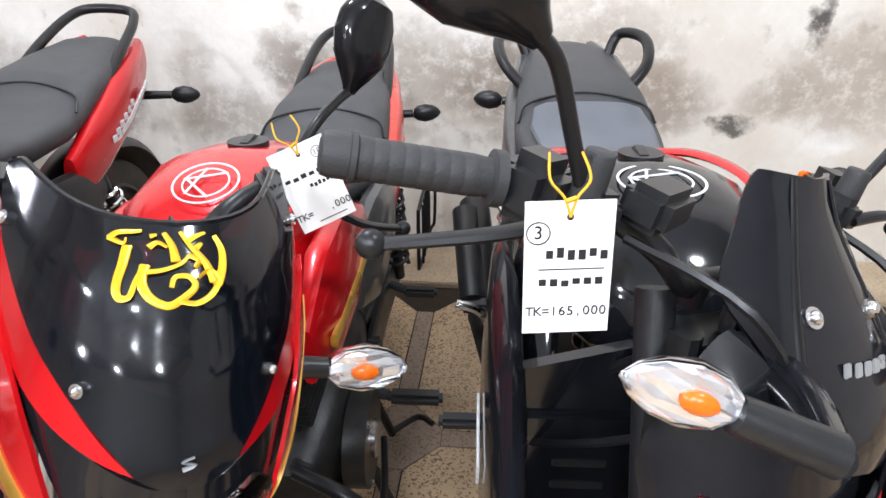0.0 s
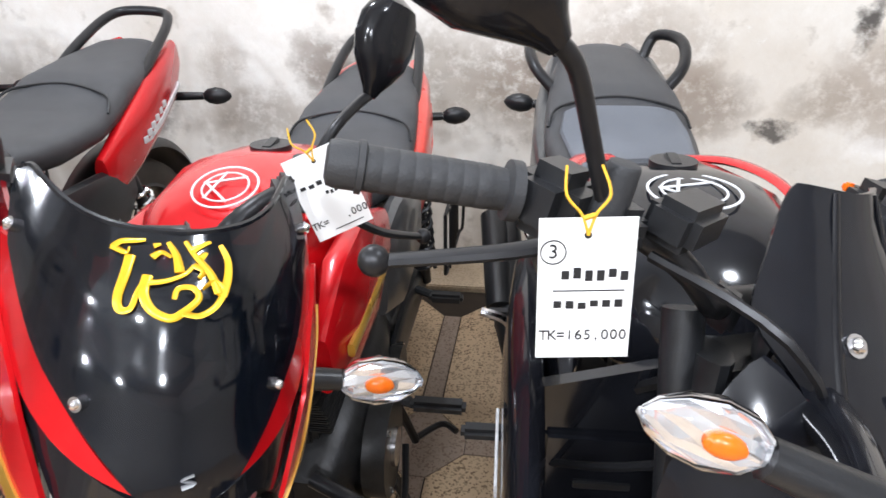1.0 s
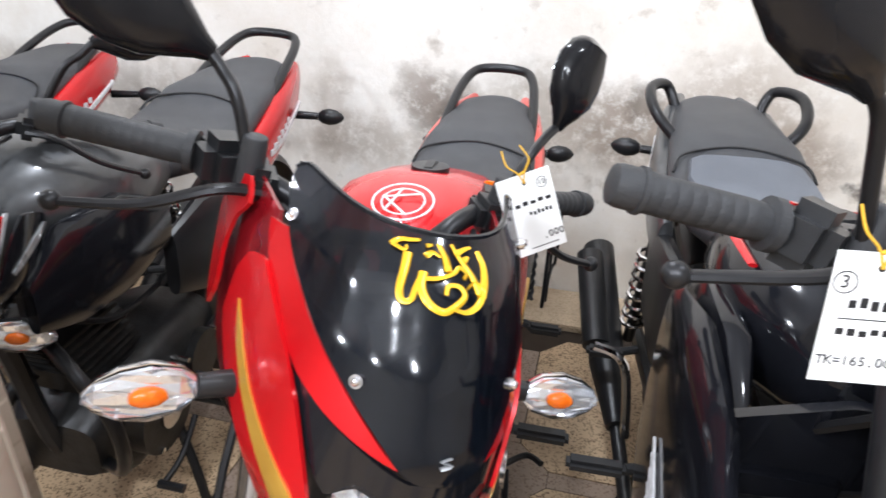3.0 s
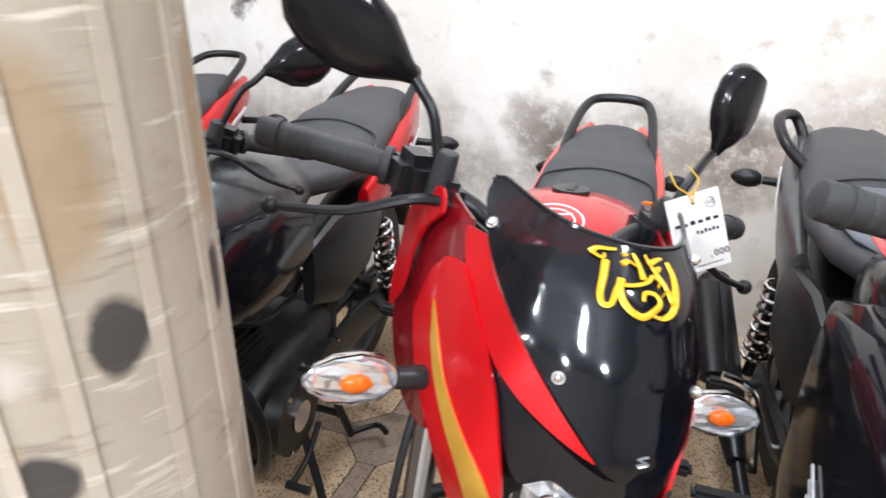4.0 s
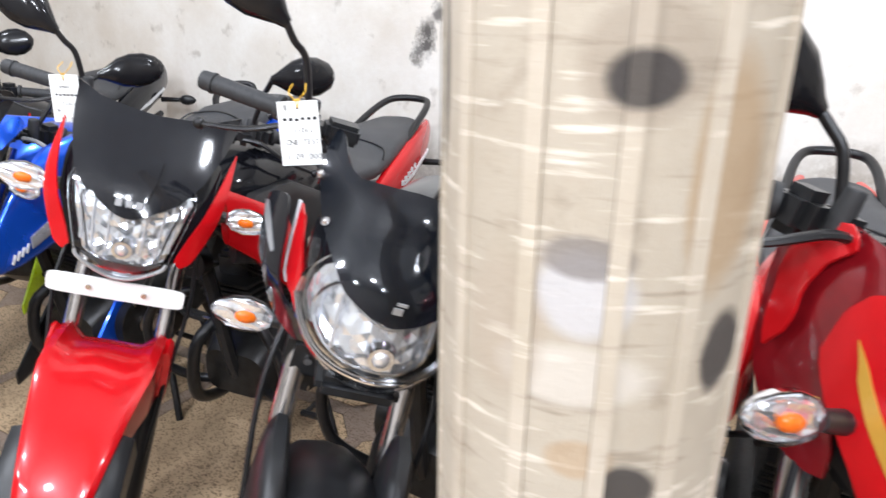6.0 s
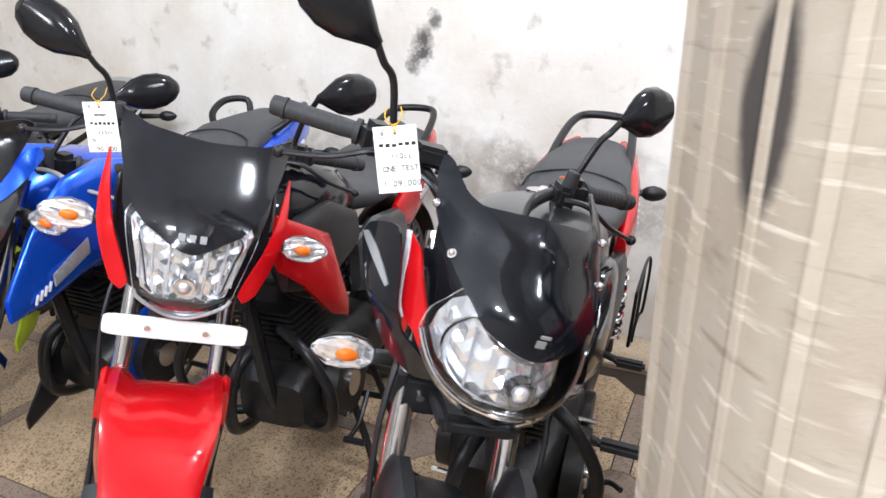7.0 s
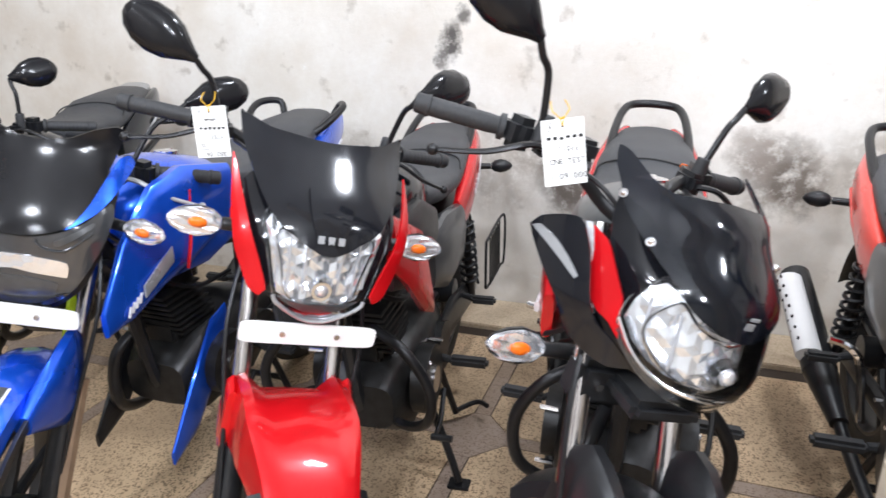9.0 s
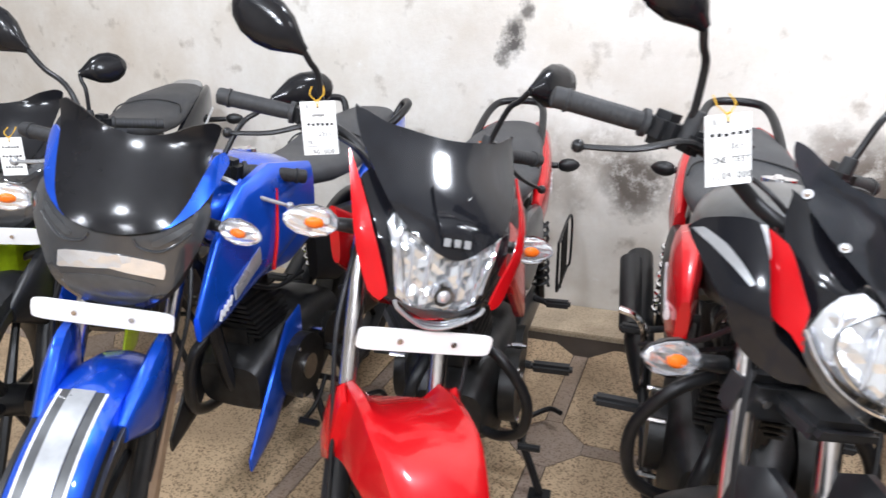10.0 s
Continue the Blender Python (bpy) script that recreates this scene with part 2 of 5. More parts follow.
SOOT = (0.035, 0.03, 0.028)
WALLM = plaster("stained_wall_plaster", (0.76, 0.735, 0.69), (0.63, 0.575, 0.505), (0.28, 0.235, 0.19), [
    (-2.13, 1.12, 0.05, 0.10, SOOT, 0.9), (-2.07, 1.22, 0.045, 0.06, SOOT, 0.8), (-2.17, 1.05, 0.04, 0.06, SOOT, 0.7),
    (-1.64, 0.57, 0.17, 0.17, (0.085, 0.065, 0.05), 0.9), (-1.78, 0.70, 0.14, 0.12, (0.30, 0.26, 0.22), 0.6), (-0.86, 0.62, 0.17, 0.17, (0.11, 0.085, 0.065), 0.9),
    (-0.98, 0.72, 0.11, 0.12, (0.22, 0.18, 0.15), 0.7), (-0.28, 0.64, 0.22, 0.18, (0.22, 0.17, 0.13), 0.8), (-0.22, 0.72, 0.07, 0.10, (0.12, 0.10, 0.08), 0.7),
    (0.24, 0.58, 0.22, 0.16, (0.26, 0.21, 0.17), 0.75), (0.69, 0.83, 0.045, 0.10, SOOT, 0.9), (0.49, 0.51, 0.09, 0.045, SOOT, 0.85), (0.62, 0.60, 0.16, 0.1, (0.30, 0.25, 0.2), 0.6),
    (0.82, 0.46, 0.12, 0.06, (0.88, 0.88, 0.87), 0.8), (-1.31, 0.66, 0.10, 0.2, (0.42, 0.37, 0.32), 0.6),
    (0.05, 0.70, 0.30, 0.24, (0.30, 0.24, 0.19), 0.7), (-0.55, 0.66, 0.25, 0.22, (0.32, 0.27, 0.22), 0.7), (0.85, 0.66, 0.30, 0.22, (0.34, 0.28, 0.23), 0.7), (-1.2, 0.52, 0.35, 0.12, (0.34, 0.29, 0.24), 0.6), (-1.95, 0.60, 0.22, 0.22, (0.36, 0.31, 0.26), 0.6), (-2.8, 0.65, 0.35, 0.2, (0.36, 0.32, 0.28), 0.6), (-2.2, 0.62, 0.2, 0.16, (0.34, 0.30, 0.26), 0.6)], (0, 2))
# Tones of the unseen walls and ceiling, chosen for bounce and reflections.
PLAIN = plaster("unseen_wall_plaster", (0.46, 0.44, 0.41), (0.40, 0.375, 0.34), (0.28, 0.25, 0.22), [], (0, 2))
CEILM = plaster("unseen_ceiling_plaster", (0.36, 0.36, 0.36), (0.31, 0.31, 0.30), (0.24, 0.23, 0.22), [], (0, 1))
TILE = terrazzo("cream_terrazzo", (0.63, 0.455, 0.285), (0.20, 0.125, 0.07), (0.36, 0.255, 0.155), 0.13)
BAND = terrazzo("pink_terrazzo", (0.36, 0.275, 0.22), (0.22, 0.15, 0.11), (0.30, 0.22, 0.17), 0.18)
MORTAR = terrazzo("mortar_strip", (0.62, 0.50, 0.36), (0.48, 0.37, 0.25), (0.54, 0.43, 0.30), 0.2)
JOINT = M("joint_dirt", (0.05, 0.035, 0.025), 0.9, 0.0, None, 30, 1)


# ---- mesh helpers ----
def part(name, bm, material, parent=None, label="", m=None):
    if m is not None:
        bmesh.ops.transform(bm, matrix=m, verts=bm.verts)
    bmesh.ops.recalc_face_normals(bm, faces=bm.faces)
    for f in bm.faces:
        f.smooth = True
    for e in bm.edges:
        if len(e.link_faces) == 2 and e.calc_face_angle(0) > 0.72:
            e.smooth = False
    me = bpy.data.meshes.new(name)
    bm.to_mesh(me)
    bm.free()
    me.materials.append(material)
    ob = new(name, me)
    if parent is not None:
        ob.parent = parent
    if label:
        tagged(ob, label=label)
    return ob


def skin(bm, rings, closed=True, caps=True):
    rows = [[bm.verts.new(p) for p in r] for r in rings]
    for a, b in zip(rows, rows[1:]):
        k = len(a)
        for i in range(k if closed else k - 1):
            bm.faces.new((a[i], a[(i + 1) % k], b[(i + 1) % k], b[i]))
    if caps and closed:
        bm.faces.new(rows[0][::-1])
        bm.faces.new(rows[-1])
    return bm


def sup(v, p):
    return math.copysign(abs(v) ** (2 / p), v)


def loft(sections, n=20, x0=0.0):
    """Sections along y: (y, z bottom, z top, width, squareness[, x shift])."""
    rings = []
    for sec in sections:
        y, zb, zt, wd, p = sec[:5]
        xs = x0 + (sec[5] if len(sec) > 5 else 0)
        rings.append([Vector((xs + wd / 2 * sup(math.cos(a), p), y, (zb + zt) / 2 + (zt - zb) / 2 * sup(math.sin(a), p))) for a in (2 * math.pi * i / n for i in range(n))])
    return skin(bmesh.new(), rings)


def smooth_line(pts, k=5):
    pts = [Vector(p) for p in pts]
    if len(pts) < 3:
        return pts
    out = []
    for i in range(len(pts) - 1):
        p0, p1, p2, p3 = pts[max(i - 1, 0)], pts[i], pts[i + 1], pts[min(i + 2, len(pts) - 1)]
        for j in range(k):
            t = j / k
            out.append(0.5 * ((2 * p1) + (p2 - p0) * t + (2 * p0 - 5 * p1 + 4 * p2 - p3) * t * t + (3 * p1 - p0 - 3 * p2 + p3) * t ** 3))
    return out + [pts[-1]]


def tube(pts, r, n=8, k=5, bm=None, flat=1.0):
    """A rod along a smooth line; r may be one radius or one for each end."""
    bm = bm or bmesh.new()
    line = smooth_line(pts, k)
    r0, r1 = r if isinstance(r, tuple) else (r, r)
    rings, side = [], None
    for i, p in enumerate(line):
        d = (line[min(i + 1, len(line) - 1)] - line[max(i - 1, 0)]).normalized()
        if side is None:
            side = d.cross(Vector((0, 0, 1)) if abs(d.z) < 0.9 else Vector((0, 1, 0)))
        side = (side - d * side.dot(d)).normalized()
        up = d.cross(side)
        rad = r0 + (r1 - r0) * i / max(1, len(line) - 1)
        rings.append([p + side * rad * math.cos(a) + up * rad * flat * math.sin(a) for a in (2 * math.pi * j / n for j in range(n))])
    return skin(bm, rings)


def box(c, s, bev=0.006, bm=None, rot=None):
    b2 = bmesh.new()
    bmesh.ops.create_cube(b2, size=1)
    for v in b2.verts:
        v.co = Vector((v.co.x * s[0], v.co.y * s[1], v.co.z * s[2]))
    if bev:
        bmesh.ops.bevel(b2, geom=list(b2.edges), offset=min(bev, min(s) * 0.45), segments=2, affect="EDGES")
    bmesh.ops.transform(b2, matrix=Matrix.Translation(c) @ (rot or Matrix()), verts=b2.verts)
    if bm is None:
        return b2
    me = bpy.data.meshes.new("t")
    b2.to_mesh(me)
    b2.free()
    bm.from_mesh(me)
    bpy.data.meshes.remove(me)
    return bm


def join(*bms):
    out = bmesh.new()
    for b in bms:
        me = bpy.data.meshes.new("t")
        b.to_mesh(me)
        b.free()
        out.from_mesh(me)
        bpy.data.meshes.remove(me)
    return out


def ball(c, s, rot=None, n=14):
    bm = bmesh.new()
    bmesh.ops.create_uvsphere(bm, u_segments=n, v_segments=n // 2 + 2, radius=1)
    bmesh.ops.transform(bm, matrix=Matrix.Translation(c) @ (rot or Matrix()) @ Matrix.Diagonal((*s, 1)), verts=bm.verts)
    return bm


def wheel_ring(profile, c, n=40, a0=0.0, a1=2 * math.pi):
    """Turns a profile of (radius, x) round the wheel's axle, which lies along x."""
    full = abs(a1 - a0) > 6.28
    m = n if full else n + 1
    rings = []
    for i in range(m):
        a = a0 + (a1 - a0) * i / n
        rings.append([Vector((c[0] + x, c[1] - r * math.cos(a), c[2] + r * math.sin(a))) for r, x in profile])
    bm = bmesh.new()
    if full:
        rings.append(rings[0])
        skin(bm, rings, caps=False)
        bmesh.ops.remove_doubles(bm, verts=bm.verts, dist=1e-5)
        return bm
    return skin(bm, rings)


def spread(half):
    """A closed outline from its half with u from 0 up, both ends on the middle line."""
    return list(half) + [(-u, v) for u, v in reversed(half) if u > 1e-6]


def sheet(fn, outline, off, thick=0.004, k=3, du=0.06, dv=0.05):
    """A curved sheet on the surface fn(u, v), inside a smooth closed outline of (u, v)."""
    n = len(outline)
    ring = []
    for i in range(n):
        p0, p1, p2, p3 = (Vector(outline[(i + d) % n]) for d in (-1, 0, 1, 2))
        sharp = (p1 - p0).length > 0 and (p2 - p1).length > 0 and (p1 - p0).normalized().dot((p2 - p1).normalized()) < 0.2
        for j in range(k):
            t = j / k
            c = 0.5 * ((2 * p1) + (p2 - p0) * t + (2 * p0 - 5 * p1 + 4 * p2 - p3) * t * t + (3 * p1 - p0 - 3 * p2 + p3) * t ** 3)
            ring.append(p1.lerp(p2, t) if sharp else c.lerp(p1.lerp(p2, t), 0.35))

    def inside(q):
        hit = False
        for a, b in zip(ring, ring[1:] + ring[:1]):
            if (a.y > q.y) != (b.y > q.y) and q.x < a.x + (b.x - a.x) * (q.y - a.y) / (b.y - a.y):
                hit = not hit
        return hit

    def clear(q):
        return min(((q.x - a.x) / du) ** 2 + ((q.y - a.y) / dv) ** 2 for a in ring) > 0.2
    us, vs = [p.x for p in ring], [p.y for p in ring]
    grid = []
    for i in range(int((max(us) - min(us)) / du) + 2):
        for j in range(int((max(vs) - min(vs)) / dv) + 2):
            q = Vector((min(us) + i * du, min(vs) + (j + 0.5 * (i % 2)) * dv))
            if inside(q) and clear(q):
                grid.append(q)
    m = len(ring)
    got = delaunay_2d_cdt(ring + grid, [(i, (i + 1) % m) for i in range(m)], [], 1, 1e-6)
    bm = bmesh.new()
    top, low = [], []
    for q in got[0]:
        p = fn(q.x, q.y)
        nn = (fn(q.x + 0.01, q.y) - fn(q.x - 0.01, q.y)).cross(fn(q.x, q.y + 0.01) - fn(q.x, q.y - 0.01)).normalized()
        top.append(bm.verts.new(p + nn * off))
        low.append(bm.verts.new(p + nn * (off - thick)))
    uses = collections.Counter()
    for f in got[2]:
        bm.faces.new([top[i] for i in f])
        bm.faces.new([low[i] for i in reversed(f)])
        for a, b in zip(f, list(f[1:]) + [f[0]]):
            uses[(min(a, b), max(a, b))] += 1
    for (a, b), c in uses.items():
        if c == 1:
            bm.faces.new((top[a], top[b], low[b], low[a]))
    return bm


def panel(fn, half, material, name, root, m, off, label="", thick=0.004):
    """A sheet across the middle of a front."""
    return part(name, sheet(fn, spread(half), off, thick), material, root, label, m=m)


def pair(fn, outline, material, name, root, m, off, label="", thick=0.004):
    """The same sheet on both flanks."""
    for s in (1, -1):
        part(name, sheet(fn, [(s * u, v) for u, v in outline], off, thick), material, root, label, m=m)


def const(v):
    return lambda s: v


def lerp(table):
    """A smooth function through (key, value) pairs."""
    def fn(k):
        k = min(max(k, table[0][0]), table[-1][0])
        for (a, fa), (b, fb) in zip(table, table[1:]):
            if k <= b:
                t = (k - a) / (b - a)
                t = t * t * (3 - 2 * t) * 0.5 + t * 0.5
                return fa + (fb - fa) * t
        return table[-1][1]
    return fn


def slab(outline, y0, y1):
    """A flat piece in the xz plane, from y0 to y1."""
    bm = bmesh.new()
    return skin(bm, [[Vector((x, y0, z)) for x, z in outline], [Vector((x, y1, z)) for x, z in outline]])


def text_mesh(s, size):
    cu = bpy.data.curves.new("t", "FONT")
    cu.body, cu.size, cu.align_x, cu.align_y, cu.extrude = s, size, "CENTER", "CENTER", 0.0003
    ob = bpy.data.objects.new("t", cu)
    scene.collection.objects.link(ob)
    bpy.context.view_layer.update()
    me = bpy.data.meshes.new_from_object(ob.evaluated_get(bpy.context.evaluated_depsgraph_get()))
    bpy.data.objects.remove(ob)
    bm = bmesh.new()
    bm.from_mesh(me)
    bpy.data.meshes.remove(me)
    return bm


# ---- the hall ----
def plain_block(name, c, s, material, label, category, bev=0.0):
    ob = part(name, box((0, 0, 0), s, bev), material)
    ob.location = c
    return tagged(ob, label, category, kind="structure")


WALL_Y = 2.70
plain_block("floor", (-1.5, -0.35, -0.06), (9.0, 6.28, 0.112), JOINT, "terrazzo floor slab with dirty joints", "floor")
north = part("wall_north", box((-1.5, WALL_Y + 0.1, 1.6), (9.4, 0.2, 3.2), 0), WALLM)
tagged(north, "stained cream plaster wall with soot marks", "wall", kind="structure")
# Three unseen walls and a ceiling, added to shape bounce light and reflections.
plain_block("wall_south", (-1.5, -3.5, 1.6), (9.4, 0.2, 3.2), PLAIN, "unseen plaster wall added behind the camera", "wall")
plain_block("wall_west", (-6.1, -0.4, 1.6), (0.2, 6.0, 3.2), PLAIN, "unseen plaster side wall added to close the room", "wall")
plain_block("wall_east", (3.1, -0.4, 1.6), (0.2, 6.0, 3.2), PLAIN, "unseen plaster side wall added to close the room", "wall")
plain_block("ceiling", (-1.5, -0.3, 3.28), (9.6, 7.0, 0.16), CEILM, "unseen grey ceiling added to close the room", "ceiling")
plain_block("trim", (-1.5, 2.575, 0.002), (9.0, 0.25, 0.03), MORTAR, "brown mortar strip along the wall foot", "floor strip", 0.004)

# ---- pillar clad in boards ----
PIL = Vector((-0.814, 0.714, 0))
PIL_R = 0.101
PILM = plaster("weathered_board", (0.395, 0.35, 0.285), (0.33, 0.28, 0.215), (0.195, 0.155, 0.115), [
    (-0.772, 1.213, 0.034, 0.036, (0.20, 0.155, 0.115), 0.45), (-0.771, 1.205, 0.021, 0.017, SOOT, 0.97),
    (-0.790, 1.090, 0.030, 0.030, (0.46, 0.46, 0.49), 0.65), (-0.790, 1.112, 0.028, 0.014, (0.16, 0.14, 0.13), 0.8),
    (-0.7235, 1.052, 0.0085, 0.030, SOOT, 0.95), (-0.760, 0.962, 0.019, 0.024, SOOT, 0.95), (-0.785, 0.985, 0.022, 0.016, (0.36, 0.25, 0.15), 0.6),
    (-0.732, 1.155, 0.016, 0.072, (0.30, 0.205, 0.115), 0.75), (-0.903, 1.20, 0.016, 0.075, SOOT, 0.95), (-0.795, 1.04, 0.05, 0.022, (0.50, 0.46, 0.41), 0.7),
    (-0.835, 1.06, 0.03, 0.05, (0.33, 0.27, 0.21), 0.5)], (0, 2), 5.0, 0.014, True)
RIDGE = plaster("pale_ridge", (0.45, 0.395, 0.325), (0.38, 0.325, 0.25), (0.27, 0.22, 0.165), [
    (-0.772, 1.213, 0.034, 0.036, (0.22, 0.175, 0.13), 0.45), (-0.771, 1.205, 0.021, 0.017, SOOT, 0.9)], (0, 2), 5.0, 0.014, True)
pillar = tagged(new("pillar"), "round pillar clad in weathered pale boards with dark burns", "pillar", kind="structure")


def arc_prism(a0, a1, r0, r1, z0, z1, n=4):
    ring = [(r1, a0 + (a1 - a0) * i / n) for i in range(n + 1)] + [(r0, a1 + (a0 - a1) * i / n) for i in range(n + 1)]
    return skin(bmesh.new(), [[PIL + Vector((r * math.cos(a), r * math.sin(a), z)) for r, a in ring] for z in (z0, z1)])


part("core", arc_prism(0, 2 * math.pi - 1e-4, 0.02, PIL_R - 0.006, 0.0, 3.19, 32), PILM, pillar)
RIDGES = [radians(a) for a in (-94, -66.5, -42, -12, 16, 44, 72, 100, 128, 156, 184, 210, 238, 266)]
for a, b in zip(RIDGES, RIDGES[1:]):
    part("board", arc_prism(a + 0.052, b - 0.052, PIL_R - 0.02, PIL_R, 0.0, 3.19), PILM, pillar)
    part("batten", arc_prism(a - 0.05, a + 0.05, PIL_R - 0.02, PIL_R + 0.0022, 0.0, 3.19, 2), RIDGE, pillar)


def upright(name, plan, material, label=""):
    return part(name, skin(bmesh.new(), [[Vector((px, py, z)) for px, py in plan] for z in (0.0, 3.19)]), material, pillar, label)


upright("flank_board", [(-0.9075, 0.668), (-0.962, 0.795), (-0.955, 0.835), (-0.80, 0.84), (-0.80, 0.74)], PILM, "flat board behind the round face")
upright("flank_batten", [(-0.9325, 0.721), (-0.9415, 0.742), (-0.938, 0.744), (-0.929, 0.722)], RIDGE)
upright("flank_batten", [(-0.9575, 0.779), (-0.966, 0.799), (-0.960, 0.803), (-0.954, 0.780)], RIDGE)

# ---- motorcycles ----
HEAD = Vector((0, 0.30, 0.93))
RAKE = radians(26)
RAKE_AXIS = Vector((0, math.sin(RAKE), math.cos(RAKE)))


def steer(deg):
    return Matrix.Translation(HEAD) @ Matrix.Rotation(radians(deg), 4, RAKE_AXIS) @ Matrix.Translation(-HEAD)


def fairing(W, Y, z0, z1, depth):
    def fn(u, v):
        th = u * 1.45
        return Vector((W(v) * math.sin(th), Y(v) + depth(v) * (1 - math.cos(th)), z0 + (z1 - z0) * v))
    return fn


def wheel(root, name, c, rim_mat, m=None):
    hub = tagged(new(name), "black alloy wheel with a worn tyre")
    hub.parent = root
    hw = 0.042
    part("tyre", wheel_ring([(0.232, -hw * 0.8), (0.265, -hw), (0.292, -hw * 0.75), (0.303, 0), (0.292, hw * 0.75), (0.265, hw), (0.232, hw * 0.8)], c), TYRE, hub, m=m)
    rim = wheel_ring([(0.236, -0.032), (0.222, -0.034), (0.212, -0.012), (0.212, 0.012), (0.222, 0.034), (0.236, 0.032)], c)
    spokes = [rim]
    for i in range(6):
        a = math.pi * i / 3
        d = Vector((0, -math.cos(a), math.sin(a)))
        spokes.append(tube([Vector(c) + d * 0.03, Vector(c) + d * 0.215], (0.016, 0.010), 8))
    spokes.append(tube([Vector(c) + Vector((-0.06, 0, 0)), Vector(c) + Vector((0.06, 0, 0))], 0.045, 16))
    part("rim", join(*spokes), rim_mat, hub, m=m)
    return hub


def indicator(root, base, out, m, dark=False, size=1.0, aim=-1):
    """A teardrop turn lamp: a rubber stalk, a shell, a clear lens and an amber bulb; it looks to the front or to the rear."""
    base, out = Vector(base), Vector(out)
    d = out.normalized()
    tip = base + out
    ob = part("indicator", tube([base, tip], (0.013, 0.011), 10), PLASTIC, root, m=m)
    yaw = Matrix.Rotation(math.atan2(d.y, d.x), 4, "Z") if d.x > 0 else Matrix.Rotation(math.atan2(d.y, d.x) - math.pi, 4, "Z")
    c = tip + d * 0.036 * size
    rings = []
    sgn = 1 if d.x > 0 else -1
    for k, (f, r) in enumerate([(-0.034, 0.012), (-0.022, 0.022), (0.0, 0.027), (0.022, 0.023), (0.038, 0.014), (0.046, 0.004)]):
        rings.append((f * sgn * size, r * size))
    def half(y0, y1, grow):
        rr = []
        for f, r in rings:
            rr.append([Vector((f, (y0 if math.sin(a) * aim < 0 else y1) * abs(math.sin(a)) * r * grow * (1 if math.sin(a) > 0 else -1), r * grow * math.cos(a))) for a in (2 * math.pi * i / 16 for i in range(16))])
        return rr
    for nm, mat_, y0, y1, g in (("shell", PLASTIC if dark else CHROME, 0.75, 0.05, 1.0), ("reflector", REFLECTOR, 0.02, 0.22, 0.93), ("lens", GLASS, 0.04, 0.8, 0.97)):
        b = skin(bmesh.new(), half(y0, y1, g))
        bmesh.ops.transform(b, matrix=Matrix.Translation(c) @ yaw, verts=b.verts)
        if nm == "reflector":
            rng = random.Random(7)
            for v in b.verts:
                v.co.y += rng.uniform(-0.004, 0.004) * size
        o = part(nm, b, mat_, ob, "chrome shell" if mat_ is CHROME else "", m=m)
        if nm == "reflector":
            for f in o.data.polygons:
                f.use_smooth = False
        if nm == "lens":
            o.visible_shadow = False
    b = ball((0, 0, 0), (0.015 * size, 0.007 * size, 0.009 * size), n=10)
    bmesh.ops.transform(b, matrix=Matrix.Translation(c + Vector((0, aim * 0.008, 0))) @ yaw, verts=b.verts)
    part("bulb", b, AMBER, ob, "amber bulb", m=m)


